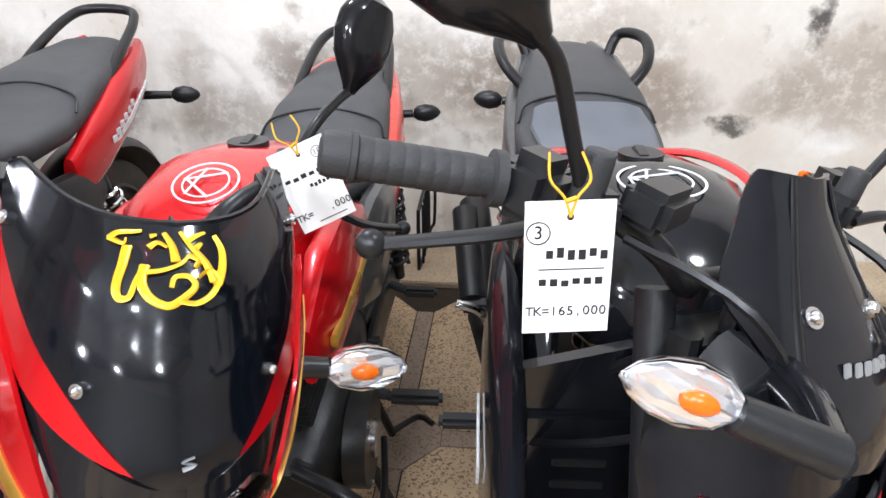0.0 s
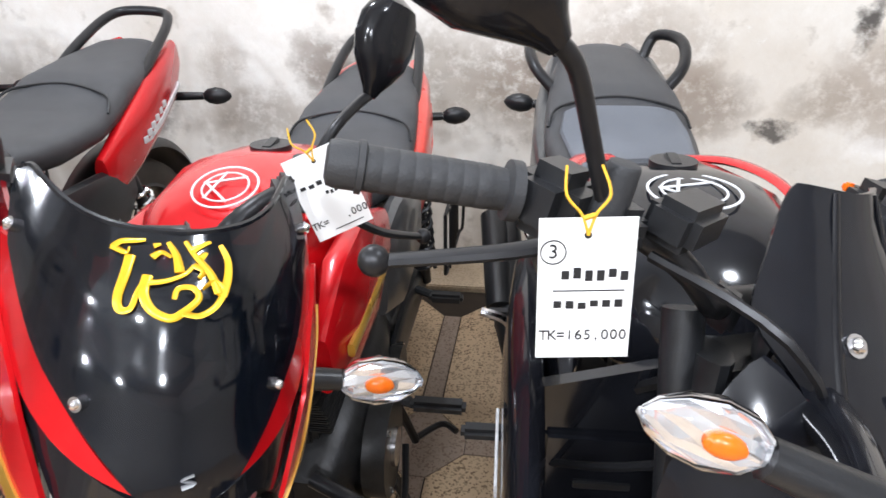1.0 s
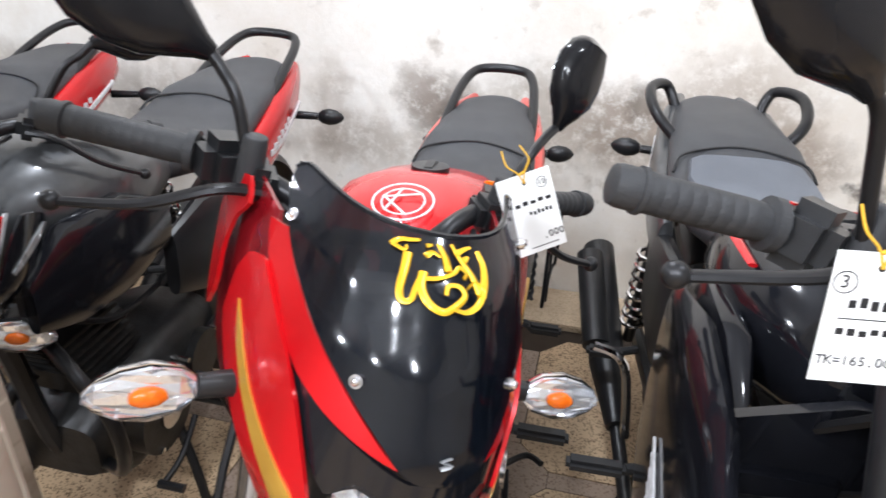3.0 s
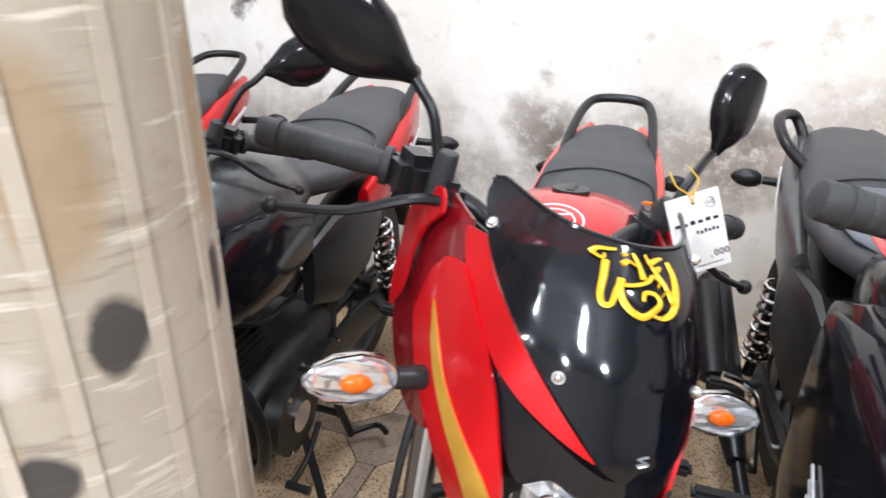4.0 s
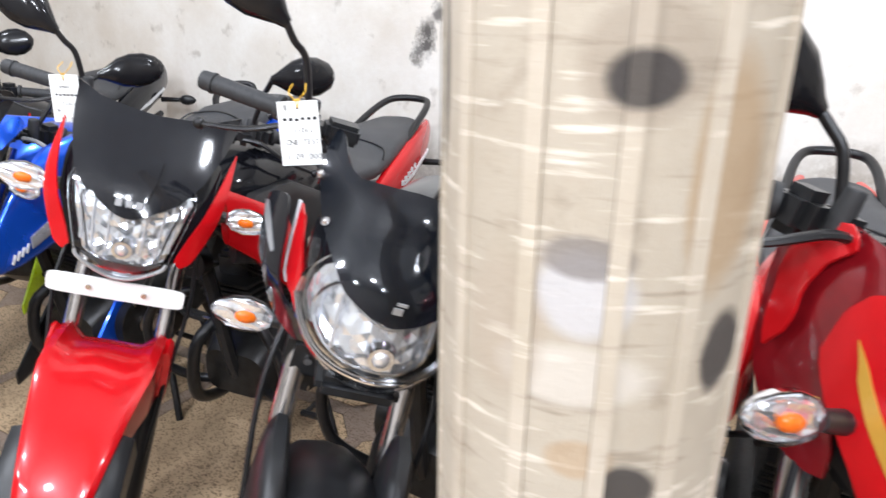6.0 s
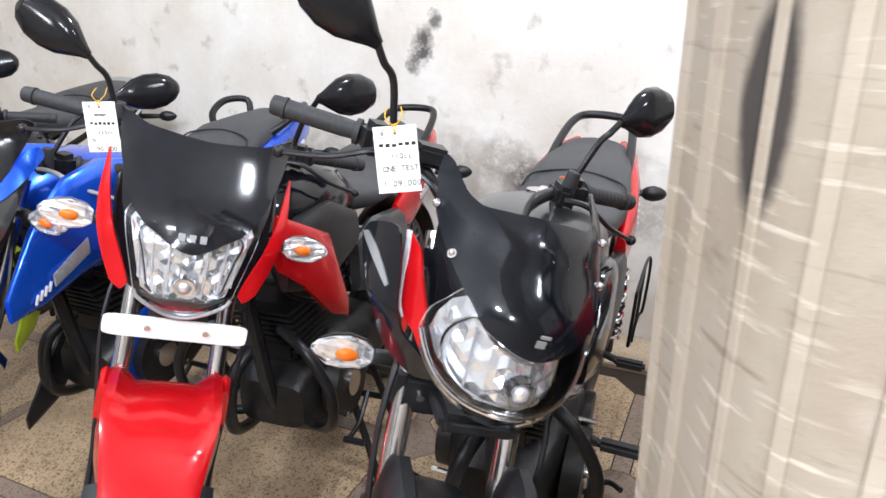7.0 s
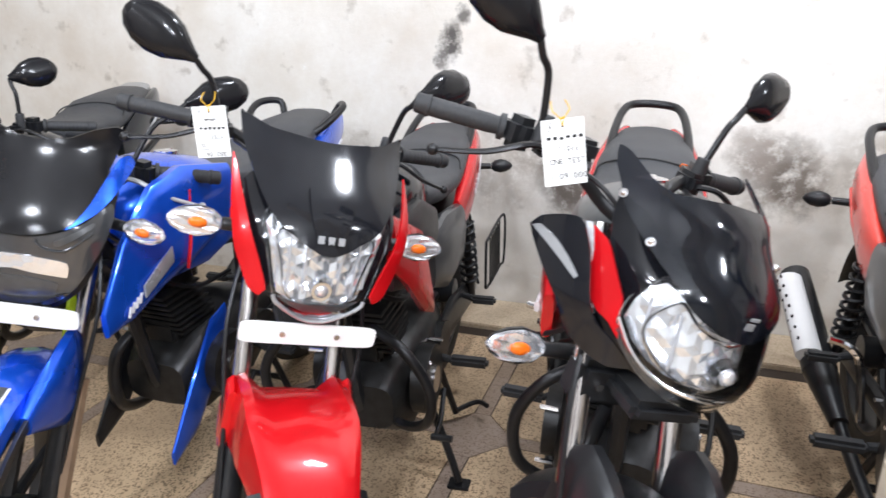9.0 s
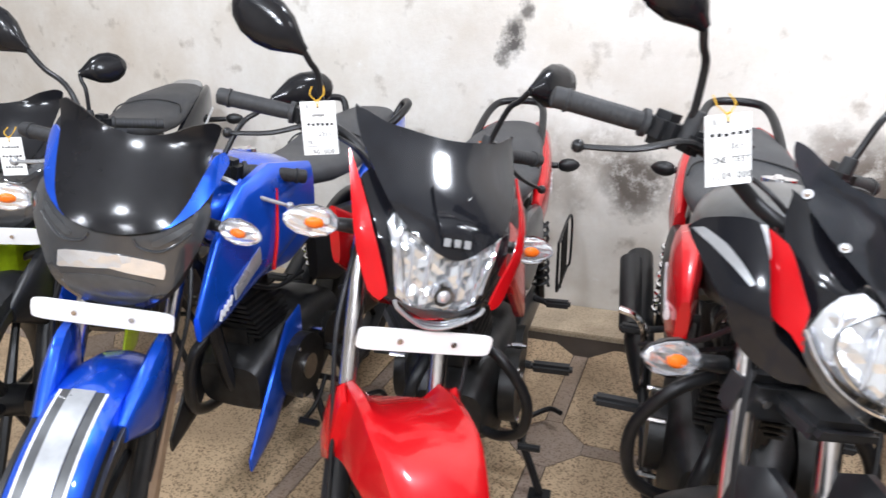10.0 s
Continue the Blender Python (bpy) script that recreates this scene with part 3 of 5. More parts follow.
def handlebar(root, m, cfg):
    dz, dw, dy = cfg["bar"]

    def hp(name, bm, material, parent, label="", m=None):
        for v in bm.verts:
            k = min(1, max(0, (abs(v.co.x) - 0.03) / 0.1))
            v.co += Vector((dw * k * (1 if v.co.x > 0 else -1), dy * k, dz))
        return part(name, bm, material, parent, label, m)

    ge = cfg.get("grip_end", 0.378)
    pts = [(0.008 - ge, 0.465, 1.05), (-0.25, 0.425, 1.055), (-0.16, 0.375, 1.045), (-0.08, 0.325, 1.0), (0, 0.315, 0.99), (0.08, 0.325, 1.0), (0.16, 0.375, 1.045), (0.25, 0.425, 1.055), (ge - 0.008, 0.465, 1.05)]
    bar = hp("handlebar", tube(pts, 0.011, 10), WIRE, root, m=m)
    clamp = join(box((0, 0.31, 0.955), (0.19, 0.055, 0.022), 0.008), box((-0.035, 0.315, 0.985), (0.022, 0.035, 0.035), 0.006), box((0.035, 0.315, 0.985), (0.022, 0.035, 0.035), 0.006), tube([(-0.085, 0.30, 0.94), (-0.085, 0.308, 0.972)], 0.020, 12), tube([(0.085, 0.30, 0.94), (0.085, 0.308, 0.972)], 0.020, 12))
    hp("triple_clamp", clamp, PLASTIC, root, m=m)
    hp("dash", join(box((0, 0.25, 0.97), (0.13, 0.05, 0.05), 0.015), ball((-0.03, 0.27, 0.985), (0.03, 0.01, 0.02)), ball((0.035, 0.27, 0.985), (0.025, 0.01, 0.018))), PLASTIC, root, m=m)
    for s in (-1, 1):
        a, b = Vector((s * ge, 0.468, 1.05)), Vector((s * 0.245, 0.423, 1.055))
        d = (b - a).normalized()
        prof = [(-0.004, 0.011), (-0.002, 0.0170), (0.003, 0.0185), (0.016, 0.0185), (0.0165, 0.0205), (0.0205, 0.0205), (0.0215, 0.0171)]
        for k in range(int((0.133 - 0.378 + ge) / 0.0105) - 3):
            prof += [(0.022 + 0.0105 * k, 0.01745), (0.0226 + 0.0105 * k, 0.0177), (0.0306 + 0.0105 * k, 0.0177), (0.0312 + 0.0105 * k, 0.01745)]
        ln = (b - a).length
        prof += [(ln - 0.010, 0.0165), (ln - 0.008, 0.024), (ln, 0.024), (ln + 0.001, 0.012)]
        e1 = d.cross(Vector((0, 0, 1))).normalized()
        e2 = d.cross(e1)
        gr = skin(bmesh.new(), [[a + d * f + e1 * r * math.cos(2 * math.pi * q / 16) + e2 * r * math.sin(2 * math.pi * q / 16) for q in range(16)] for f, r in ((f, r * 0.87) for f, r in prof)])
        hp("grip", gr, RUBBER, bar, "ribbed black rubber grip", m=m)
        sw = join(box((s * 0.222, 0.412, 1.055), (0.05, 0.05, 0.052), 0.012, rot=Matrix.Rotation(-s * 0.35, 4, "Z")), box((s * 0.19, 0.385, 1.052), (0.03, 0.05, 0.036), 0.008))
        hp("switch_housing", sw, PLASTIC, bar, m=m)
        hp("switch_button", box((s * 0.214, 0.438, 1.066), (0.014, 0.008, 0.009), 0.002), AMBER if s > 0 else REDLENS, bar, "orange button" if s > 0 else "red button", m=m)
        lz = cfg.get("lever_up", 0.0)
        lever = tube([(s * 0.19, 0.362, 1.05), (s * 0.23, 0.352, 1.052 + lz * 0.4), (s * 0.29, 0.358, 1.025 + lz), (s * 0.355, 0.384, 1.005 + lz)], (0.0078, 0.0052), 8, flat=0.75)
        hp("lever", join(lever, ball((s * 0.36, 0.386, 1.004 + lz), (0.0095, 0.0095, 0.0095))), cfg.get("lever", WIRE), bar, m=m)
        if s < 0 and cfg.get("master", True):
            hp("brake_reservoir", box((s * 0.145, 0.36, 1.066), (0.062, 0.04, 0.032), 0.007, rot=Matrix.Rotation(0.2, 4, "Z")), PLASTIC, bar, m=m)
        # mirror: a stem from its boot to the joint, and a leaf-shaped head
        base = Vector((s * (0.20 + dw), 0.383 + dy, 1.06 + dz))
        joint, tip = (Vector(p) for p in cfg.get("mirror_near" if s > 0 else "mirror", cfg["mirror"]))
        if s > 0 and "mirror_near" not in cfg:
            joint.x, tip.x = -joint.x, -tip.x
        bend = base + (joint - base) * 0.35 + Vector((s * 0.003, 0, (joint.z - base.z) * cfg.get("stem_bow", 0.3)))
        mir = part("mirror", tube([base, bend, base.lerp(joint, 0.75) + Vector((0, 0, 0.012)), joint], 0.0058, 10), WIRE, root, m=m)
        part("boot", tube([base + Vector((0, 0, -0.012)), base + Vector((0, 0, 0.03)), base + Vector((0, 0, 0.036))], (0.014, 0.0095), 12), RUBBER, mir, m=m)
        ax = (tip - joint).normalized()
        back = Vector(cfg.get("glass_way", (0, 1, -0.12)))
        back = (back - ax * back.dot(ax)).normalized()
        wide = ax.cross(back)
        length = (tip - joint).length
        plan = [(-0.02, 0.008), (0.06, 0.013), (0.16, 0.022), (0.32, 0.036), (0.52, 0.043), (0.72, 0.041), (0.88, 0.030), (0.97, 0.015), (1.0, 0.004)]
        fat = cfg.get("mirror_wide", 1.0)
        rg = []
        for f, r in plan:
            rg.append([joint + ax * f * length + wide * (r * fat * sup(math.cos(q), 2.4)) + back * (sup(math.sin(q), 2.2) * min(r, 0.03) * (0.16 if math.sin(q) > 0 else 0.85)) for q in (2 * math.pi * i / 24 for i in range(24))])
        part("mirror_head", skin(bmesh.new(), rg), SATIN, mir, "black moulded mirror shell", m=m)
        gl = []
        for f, r in plan[2:-1]:
            gl.append([joint + ax * (0.54 + (f - 0.54) * 0.94) * length + wide * (r * fat * 0.88 * e) + back * (min(r, 0.03) * 0.16 + h) for e, h in ((-1, 0.0006), (1, 0.0006), (1, 0.0018), (-1, 0.0018))])
        part("mirror_glass", skin(bmesh.new(), gl), MIRROR, mir, "mirror glass", m=m)
        # cables
        hp("cable", tube([(s * 0.17, 0.36, 1.04), (s * 0.13, 0.27, 1.03), (s * 0.07, 0.22, 0.96), (s * 0.05, 0.33, 0.80), (s * 0.06, 0.45, 0.7)], 0.004, 6), WIRE, root, m=m)


def emblem(parent, c, r, tilt, white):
    """A round tank sticker: two rings and a star of bars."""
    m = Matrix.Translation(c) @ Matrix.Rotation(tilt, 4, "X")
    bms = []
    for r0, r1 in ((r * 0.94, r), (r * 0.66, r * 0.71)):
        b = bmesh.new()
        n = 36
        ring = lambda rr, z: [Vector((rr * math.cos(2 * math.pi * i / n), rr * math.sin(2 * math.pi * i / n), z)) for i in range(n)]
        skin(b, [ring(r0, 0), ring(r1, 0), ring(r1, 0.0012), ring(r0, 0.0012), ring(r0, 0)], caps=False)
        bms.append(b)
    for k in range(3):
        bms.append(box((0, 0, 0), (r * 1.3, r * 0.07, 0.0012), 0, rot=Matrix.Rotation(math.pi * k / 3 + 0.3, 4, "Z") @ Matrix.Translation((0, r * 0.33, 0.0006))))
    part("sticker", join(*bms), white, parent, "round white tank sticker", m=m)


def base_bike(cfg):
    x, y, yaw, lean, st = cfg["at"]
    root = new("motorcycle")
    root.matrix_basis = pose(x, y, 0, 0, lean, yaw)
    tagged(root, cfg["label"], "motorcycle", "parked motorcycles")
    m = steer(st)
    wheel(root, "front_wheel", (0, 0, 0.303), PLASTIC, m)
    wheel(root, "rear_wheel", (0, 1.27, 0.303), PLASTIC)
    for s in (-1, 1):
        leg = part("fork_leg", tube([(s * 0.085, 0.0, 0.30), (s * 0.085, 0.135, 0.577)], (0.027, 0.025), 12), cfg.get("fork", PLASTIC), root, m=m)
        part("stanchion", tube([(s * 0.085, 0.13, 0.567), (s * 0.085, 0.31, 0.936)], 0.0165, 12), cfg.get("stanchion", STEEL), leg, "" if "stanchion" in cfg else "bright steel fork tube", m=m)
    fm = cfg.get("fender", PLASTIC)
    fw = cfg.get("fender_wide", 1.0)
    prof = [(r, x * fw) for r, x in ((0.300, -0.072), (0.325, -0.066), (0.345, -0.035), (0.350, 0), (0.345, 0.035), (0.325, 0.066), (0.300, 0.072), (0.321, 0.060), (0.340, 0.030), (0.345, 0), (0.340, -0.030), (0.321, -0.060))]
    if cfg.get("shaped"):
        fen = shaped_fender(root, m, fm)
    else:
        fen = part("front_fender", wheel_ring(prof, (0, 0, 0.303), 22, radians(8), radians(150)), fm, root, m=m)
    for s in (-1, 1) if not cfg.get("shaped") else ():
        ear = loft([(-0.05, 0.56, 0.60, 0.03, 3, -s * 0.02), (0.02, 0.52, 0.655, 0.042, 3, -s * 0.008), (0.09, 0.48, 0.69, 0.046, 3), (0.125, 0.47, 0.695, 0.042, 3), (0.165, 0.50, 0.66, 0.018, 3)], 14, s * 0.088)
        part("fender_wing", ear, fm, fen, m=m)
        part("fender_lip", wheel_ring([(0.298, s * 0.07), (0.300, s * 0.078), (0.275, s * 0.078), (0.273, s * 0.07)], (0, 0, 0.303), 14, radians(15), radians(80)), PLASTIC, fen, "black fender lip", m=m)
    if cfg.get("fender_stripe"):
        for xx, ww, mt in ((0, 0.020, SILVER), (-0.028, 0.008, GREY), (0.028, 0.008, GREY), (-0.038, 0.003, STRIPE), (0.038, 0.003, STRIPE)):
            part("stripe", wheel_ring([(0.3505 - abs(xx) * 0.12, xx - ww), (0.3525 - abs(xx) * 0.12, xx - ww), (0.3525 - abs(xx) * 0.12, xx + ww), (0.3505 - abs(xx) * 0.12, xx + ww)], (0, 0, 0.303), 14, radians(20), radians(85)), mt, fen, "pale fender stripe", m=m)
        for s in (-1, 1):
            part("fork_guard", tube([(s * 0.1, 0.01, 0.32), (s * 0.1, 0.13, 0.57)], 0.02, 8), TAN if s > 0 else RED, fen, m=m)
    handlebar(root, m, cfg)

    # tank, seat, tail
    tz, ds = cfg.get("tank_z", 0.0), cfg.get("rear_z", 0.0)
    lift = Matrix.Translation((0, 0, ds))
    tk = part("tank", loft([(0.36, 0.80, 0.87 + tz, 0.10, 2.2), (0.40, 0.76, 0.91 + tz, 0.20, 2.4), (0.48, 0.73, 0.94 + tz, 0.27, 2.5), (0.58, 0.72, 0.945 + tz, 0.29, 2.5), (0.70, 0.73, 0.915 + tz, 0.26, 2.5), (0.80, 0.75, 0.855 + tz, 0.19, 2.3), (0.85, 0.77, 0.82, 0.14, 2.2)], 24), cfg["tank"], root)
    part("filler_cap", join(tube([(0, 0.635, 0.918 + tz), (0, 0.637, 0.938 + tz)], 0.030, 18), box((0, 0.637, 0.938 + tz), (0.016, 0.04, 0.006), 0.002)), PLASTIC if cfg.get("emblem") else CHROME, tk)
    if cfg.get("emblem"):
        ey = cfg.get("emblem_y", 0.475)
        emblem(tk, (0, ey, 0.944 + tz - abs(ey - 0.53) * 0.02), cfg["emblem"], radians(13 if ey < 0.5 else -2), STRIPE)
    for s in (-1, 1):
        sh = loft([(0.34, 0.72, 0.80, 0.02, 3), (0.42, 0.69, 0.86, 0.05, 3), (0.55, 0.68, 0.86, 0.05, 3), (0.68, 0.71, 0.80, 0.03, 3)], 16, s * 0.145)
        part("tank_shroud", sh, cfg.get("shroud_near" if s > 0 else "shroud", cfg.get("shroud", PLASTIC)), tk)
        if cfg.get("shroud_stripe") and not (s > 0 and "shroud_near" in cfg):
            part("stripe", loft([(0.38, 0.745, 0.765, 0.010, 3), (0.52, 0.735, 0.760, 0.010, 3), (0.62, 0.74, 0.755, 0.008, 3)], 10, s * 0.168), cfg["shroud_stripe"], tk)
    seat = part("seat", loft([(0.76, 0.755, 0.80, 0.13, 2.4), (0.80, 0.73, 0.805, 0.19, 2.6), (0.90, 0.72, 0.80, 0.25, 2.8), (1.02, 0.725, 0.80, 0.28, 2.8), (1.10, 0.735, 0.82, 0.275, 2.8), (1.16, 0.745, 0.845, 0.265, 2.8), (1.30, 0.765, 0.855, 0.235, 2.8), (1.42, 0.785, 0.862, 0.19, 2.6), (1.47, 0.80, 0.855, 0.13, 2.4)], 26), cfg.get("seat", SEAT), root, m=lift)
    if cfg.get("pad"):
        part("rider_pad", loft([(0.80, 0.79, 0.808, 0.14, 2.6), (0.86, 0.785, 0.815, 0.20, 2.8), (1.0, 0.785, 0.815, 0.23, 2.8), (1.07, 0.80, 0.826, 0.21, 2.8), (1.09, 0.81, 0.824, 0.17, 2.6)], 22), SEATG, seat, "worn grey rider pad", m=lift)
    part("seam", tube([(-0.133, 1.06, 0.79), (-0.11, 1.10, 0.817), (0, 1.125, 0.831), (0.11, 1.10, 0.817), (0.133, 1.06, 0.79)], 0.003, 6), PLASTIC, seat, m=lift)
    for s in (-1, 1):
        tp = part("tail_panel", loft([(0.98, 0.60, 0.715, 0.03, 2.8, s * 0.138), (1.10, 0.63, 0.765, 0.052, 2.8, s * 0.136), (1.25, 0.67, 0.81, 0.062, 2.8, s * 0.122), (1.40, 0.71, 0.84, 0.055, 2.8, s * 0.102), (1.52, 0.75, 0.845, 0.036, 2.6, s * 0.072)], 16), cfg["tail"], root, m=lift)
        part("tail_stripe", loft([(1.08, 0.66, 0.685, 0.02, 2.8, s * 0.150), (1.25, 0.70, 0.722, 0.02, 2.8, s * 0.145), (1.42, 0.745, 0.76, 0.018, 2.8, s * 0.121)], 10), cfg.get("tail_stripe", STRIPE), tp, m=lift)
        for k in range(cfg.get("tail_bars", 0)):
            yy = 1.14 + 0.028 * k
            part("tail_mark", box((s * (0.1635 - 0.105 * (yy - 1.14)), yy, 0.702 + 0.30 * (yy - 1.14) + ds), (0.004, 0.018, 0.016), 0.001), STRIPE, tp)
        part("side_panel", loft([(0.72, 0.56, 0.70, 0.03, 3, s * 0.125), (0.82, 0.52, 0.74, 0.05, 3, s * 0.135), (0.98, 0.54, 0.72, 0.05, 3, s * 0.138), (1.10, 0.62, 0.69, 0.03, 3, s * 0.13)], 16), cfg.get("side", GREY), root)
        indicator(root, (s * 0.06, 1.50, 0.69 + ds), (s * 0.085, 0.02, 0), None, True, 0.95, 1)
        # shock absorber
        lo, hi = Vector((s * 0.135, 1.20, 0.33)), Vector((s * 0.135, 1.09, 0.66))
        d = hi - lo
        sk = part("shock_absorber", tube([lo, hi], 0.014, 10), PLASTIC, root)
        hel = []
        ax = d.normalized()
        sx = Vector((1, 0, 0))
        sy = ax.cross(sx)
        for k in range(8 * 10 + 1):
            t = k / 80
            hel.append(lo + d * (0.15 + 0.75 * t) + sx * 0.027 * math.cos(2 * math.pi * 8 * t) + sy * 0.027 * math.sin(2 * math.pi * 8 * t))
        part("spring", tube(hel, 0.0055, 6, 1), cfg.get("spring", STEEL), sk, "coil spring")
        part("footpeg", join(tube([(s * 0.12, 0.74, 0.345), (s * 0.17, 0.73, 0.345)], 0.011, 8), box((s * 0.225, 0.725, 0.347), (0.11, 0.034, 0.026), 0.008)), RUBBER, root)
        part("pillion_peg", join(tube([(s * 0.13, 1.08, 0.38), (s * 0.17, 1.06, 0.38)], 0.01, 8), box((s * 0.205, 1.05, 0.382), (0.08, 0.03, 0.024), 0.007)), RUBBER, root)
        if cfg.get("guard", True):
            gz, gw = cfg.get("guard_z", 0.0), cfg.get("guard_w", 1.0)
            part("leg_guard", tube([(s * 0.07, 0.43, 0.58 + gz), (s * 0.17 * gw, 0.40, 0.55 + gz), (s * 0.235 * gw, 0.40, 0.46 + gz), (s * 0.225 * gw, 0.42, 0.36 + gz * 0.7), (s * 0.15 * gw, 0.47, 0.30 + gz * 0.4), (s * 0.06, 0.50, 0.30 + gz * 0.2)], 0.0125, 10), WIRE, root)
        part("swingarm", tube([(s * 0.09, 0.86, 0.34), (s * 0.105, 1.29, 0.303)], 0.018, 8, flat=1.4), PLASTIC, root)
        part("frame_tube", tube([(s * 0.04, 0.36, 0.84), (s * 0.10, 0.62, 0.70), (s * 0.12, 0.95, 0.68), (s * 0.11, 1.40, 0.76)], 0.014, 8), PLASTIC, root)
    part("down_tube", tube([(0, 0.36, 0.86), (0, 0.42, 0.62), (0, 0.48, 0.34), (0, 0.58, 0.24)], 0.018, 8), PLASTIC, root)
    rl = cfg.get("rail", WIRE)
    if cfg.get("bare_tail"):
        part("tail_trim", loft([(1.40, 0.80, 0.85, 0.16, 3), (1.50, 0.81, 0.87, 0.13, 3), (1.55, 0.83, 0.86, 0.08, 3)], 16), SILVER, root, "silver tail trim", m=lift)
    elif cfg.get("split_rail"):
        for s in (-1, 1):
            part("grab_rail", tube([(s * 0.10, 1.22, 0.80), (s * 0.155, 1.27, 0.85), (s * 0.165, 1.36, 0.885), (s * 0.12, 1.43, 0.88), (s * 0.09, 1.40, 0.82)], 0.0125, 10), rl, root, m=lift)
    else:
        part("grab_rail", tube([(-0.112, 1.22, 0.79), (-0.105, 1.36, 0.85), (-0.088, 1.49, 0.895), (-0.05, 1.545, 0.91), (0.05, 1.545, 0.91), (0.088, 1.49, 0.895), (0.105, 1.36, 0.85), (0.112, 1.22, 0.79)], 0.0125, 10), rl, root, m=lift)
    part("tail_light", loft([(1.49, 0.72, 0.80, 0.14, 3), (1.53, 0.725, 0.80, 0.15, 3), (1.565, 0.74, 0.785, 0.11, 3)], 16), REDLENS, root, m=lift)
    part("rear_fender", wheel_ring([(0.335, -0.065), (0.36, -0.045), (0.368, 0), (0.36, 0.045), (0.335, 0.065), (0.355, 0.04), (0.362, 0), (0.355, -0.04)], (0, 1.27, 0.303), 18, radians(60), radians(168)), PLASTIC, root)
    # engine
    fins = [box((0, 0.585 - 0.008 * k, 0.475 + 0.018 * k), (0.17 - 0.003 * abs(k - 3), 0.15, 0.008), 0.002) for k in range(8)]
    cyl = part("cylinder", box((0, 0.56, 0.55), (0.11, 0.11, 0.22), 0.012), DARKMETAL, root)
    for fin in fins:
        part("fin", fin, DARKMETAL, cyl)
    case = part("crankcase", join(loft([(0.47, 0.28, 0.40, 0.18, 4), (0.55, 0.22, 0.47, 0.25, 4), (0.75, 0.22, 0.50, 0.26, 4), (0.90, 0.27, 0.45, 0.20, 4)], 20), tube([(-0.155, 0.63, 0.36), (-0.12, 0.63, 0.36)], 0.085, 24), tube([(0.12, 0.60, 0.36), (0.16, 0.60, 0.36)], 0.09, 24), tube([(0.12, 0.78, 0.37), (0.145, 0.78, 0.37)], 0.06, 20)), DARKMETAL, root)
    part("horn", join(tube([(0.02, 0.345, 0.70), (0.02, 0.375, 0.70)], 0.038, 18), tube([(0.02, 0.335, 0.70), (0.02, 0.345, 0.70)], 0.012, 10)), WIRE, root)
    for s in (-1, 1):
        part("wiring", tube([(s * 0.05, 0.30, 0.86), (s * 0.09, 0.38, 0.76), (s * 0.07, 0.46, 0.66), (s * 0.10, 0.56, 0.60), (s * 0.09, 0.72, 0.58)], 0.0065, 6), WIRE, root)
        part("brake_hose", tube([(s * 0.10, 0.24, 0.86), (s * 0.125, 0.16, 0.72), (s * 0.11, 0.09, 0.55), (s * 0.10, 0.03, 0.40)], 0.0045, 6), WIRE, root, m=m)
        for by, bz in ((0.56, 0.43), (0.68, 0.43), (0.56, 0.29), (0.70, 0.28), (0.84, 0.40)):
            part("bolt", tube([(s * 0.125, by, bz), (s * (0.165 if by < 0.7 else 0.14), by, bz)], 0.006, 6), STEEL, case)
    part("carburettor", join(tube([(-0.03, 0.66, 0.60), (-0.03, 0.75, 0.60)], 0.028, 14), tube([(-0.03, 0.70, 0.56), (-0.03, 0.70, 0.65)], 0.022, 12)), STEEL, root)
    part("oil_cap", tube([(0.16, 0.60, 0.36), (0.168, 0.60, 0.36)], 0.035, 18), STEEL, case)
    part("gear_lever", join(tube([(0.165, 0.68, 0.28), (0.175, 0.60, 0.24), (0.18, 0.52, 0.24)], 0.007, 8), tube([(0.17, 0.52, 0.24), (0.225, 0.52, 0.24)], 0.009, 8)), WIRE, case)
    part("kick_lever", tube([(-0.17, 0.80, 0.36), (-0.19, 0.84, 0.50), (-0.25, 0.85, 0.53)], 0.009, 8), CHROME, case)
    part("header_pipe", tube([(-0.03, 0.49, 0.50), (-0.06, 0.415, 0.44), (-0.09, 0.43, 0.28), (-0.13, 0.60, 0.20), (-0.15, 0.85, 0.22), (-0.165, 0.98, 0.26)], 0.016, 10), cfg.get("pipe", PLASTIC), root)
    mf = part("muffler", join(tube([(-0.165, 0.95, 0.255), (-0.185, 1.12, 0.30)], (0.022, 0.042), 16), tube([(-0.185, 1.12, 0.30), (-0.215, 1.48, 0.43)], 0.043, 18)), cfg.get("pipe", PLASTIC), root)
    shd = part("heat_shield", tube([(-0.213, 1.14, 0.335), (-0.240, 1.42, 0.44)], 0.036, 14, flat=0.8), cfg.get("shield", PLASTIC), mf, "pale perforated heat shield" if "shield" in cfg else "")
    if "shield" in cfg:
        for k in range(7):
            for j in (-1, 0, 1):
                p = Vector((-0.213, 1.17, 0.346)).lerp(Vector((-0.240, 1.40, 0.432)), k / 6)
                part("slot", ball(p + Vector((-0.0335 + abs(j) * 0.006, 0, 0.006 + j * 0.016)), (0.004, 0.007, 0.005), n=8), INK, shd)
    # wire guard beside the rear wheel
    gx = 0.19
    g = [tube([(gx, 1.18, 0.53), (gx + 0.01, 1.42, 0.545), (gx + 0.02, 1.45, 0.52), (gx + 0.02, 1.43, 0.38), (gx + 0.01, 1.40, 0.36), (gx, 1.20, 0.36), (gx, 1.17, 0.40), (gx, 1.18, 0.53)], 0.005, 6)]
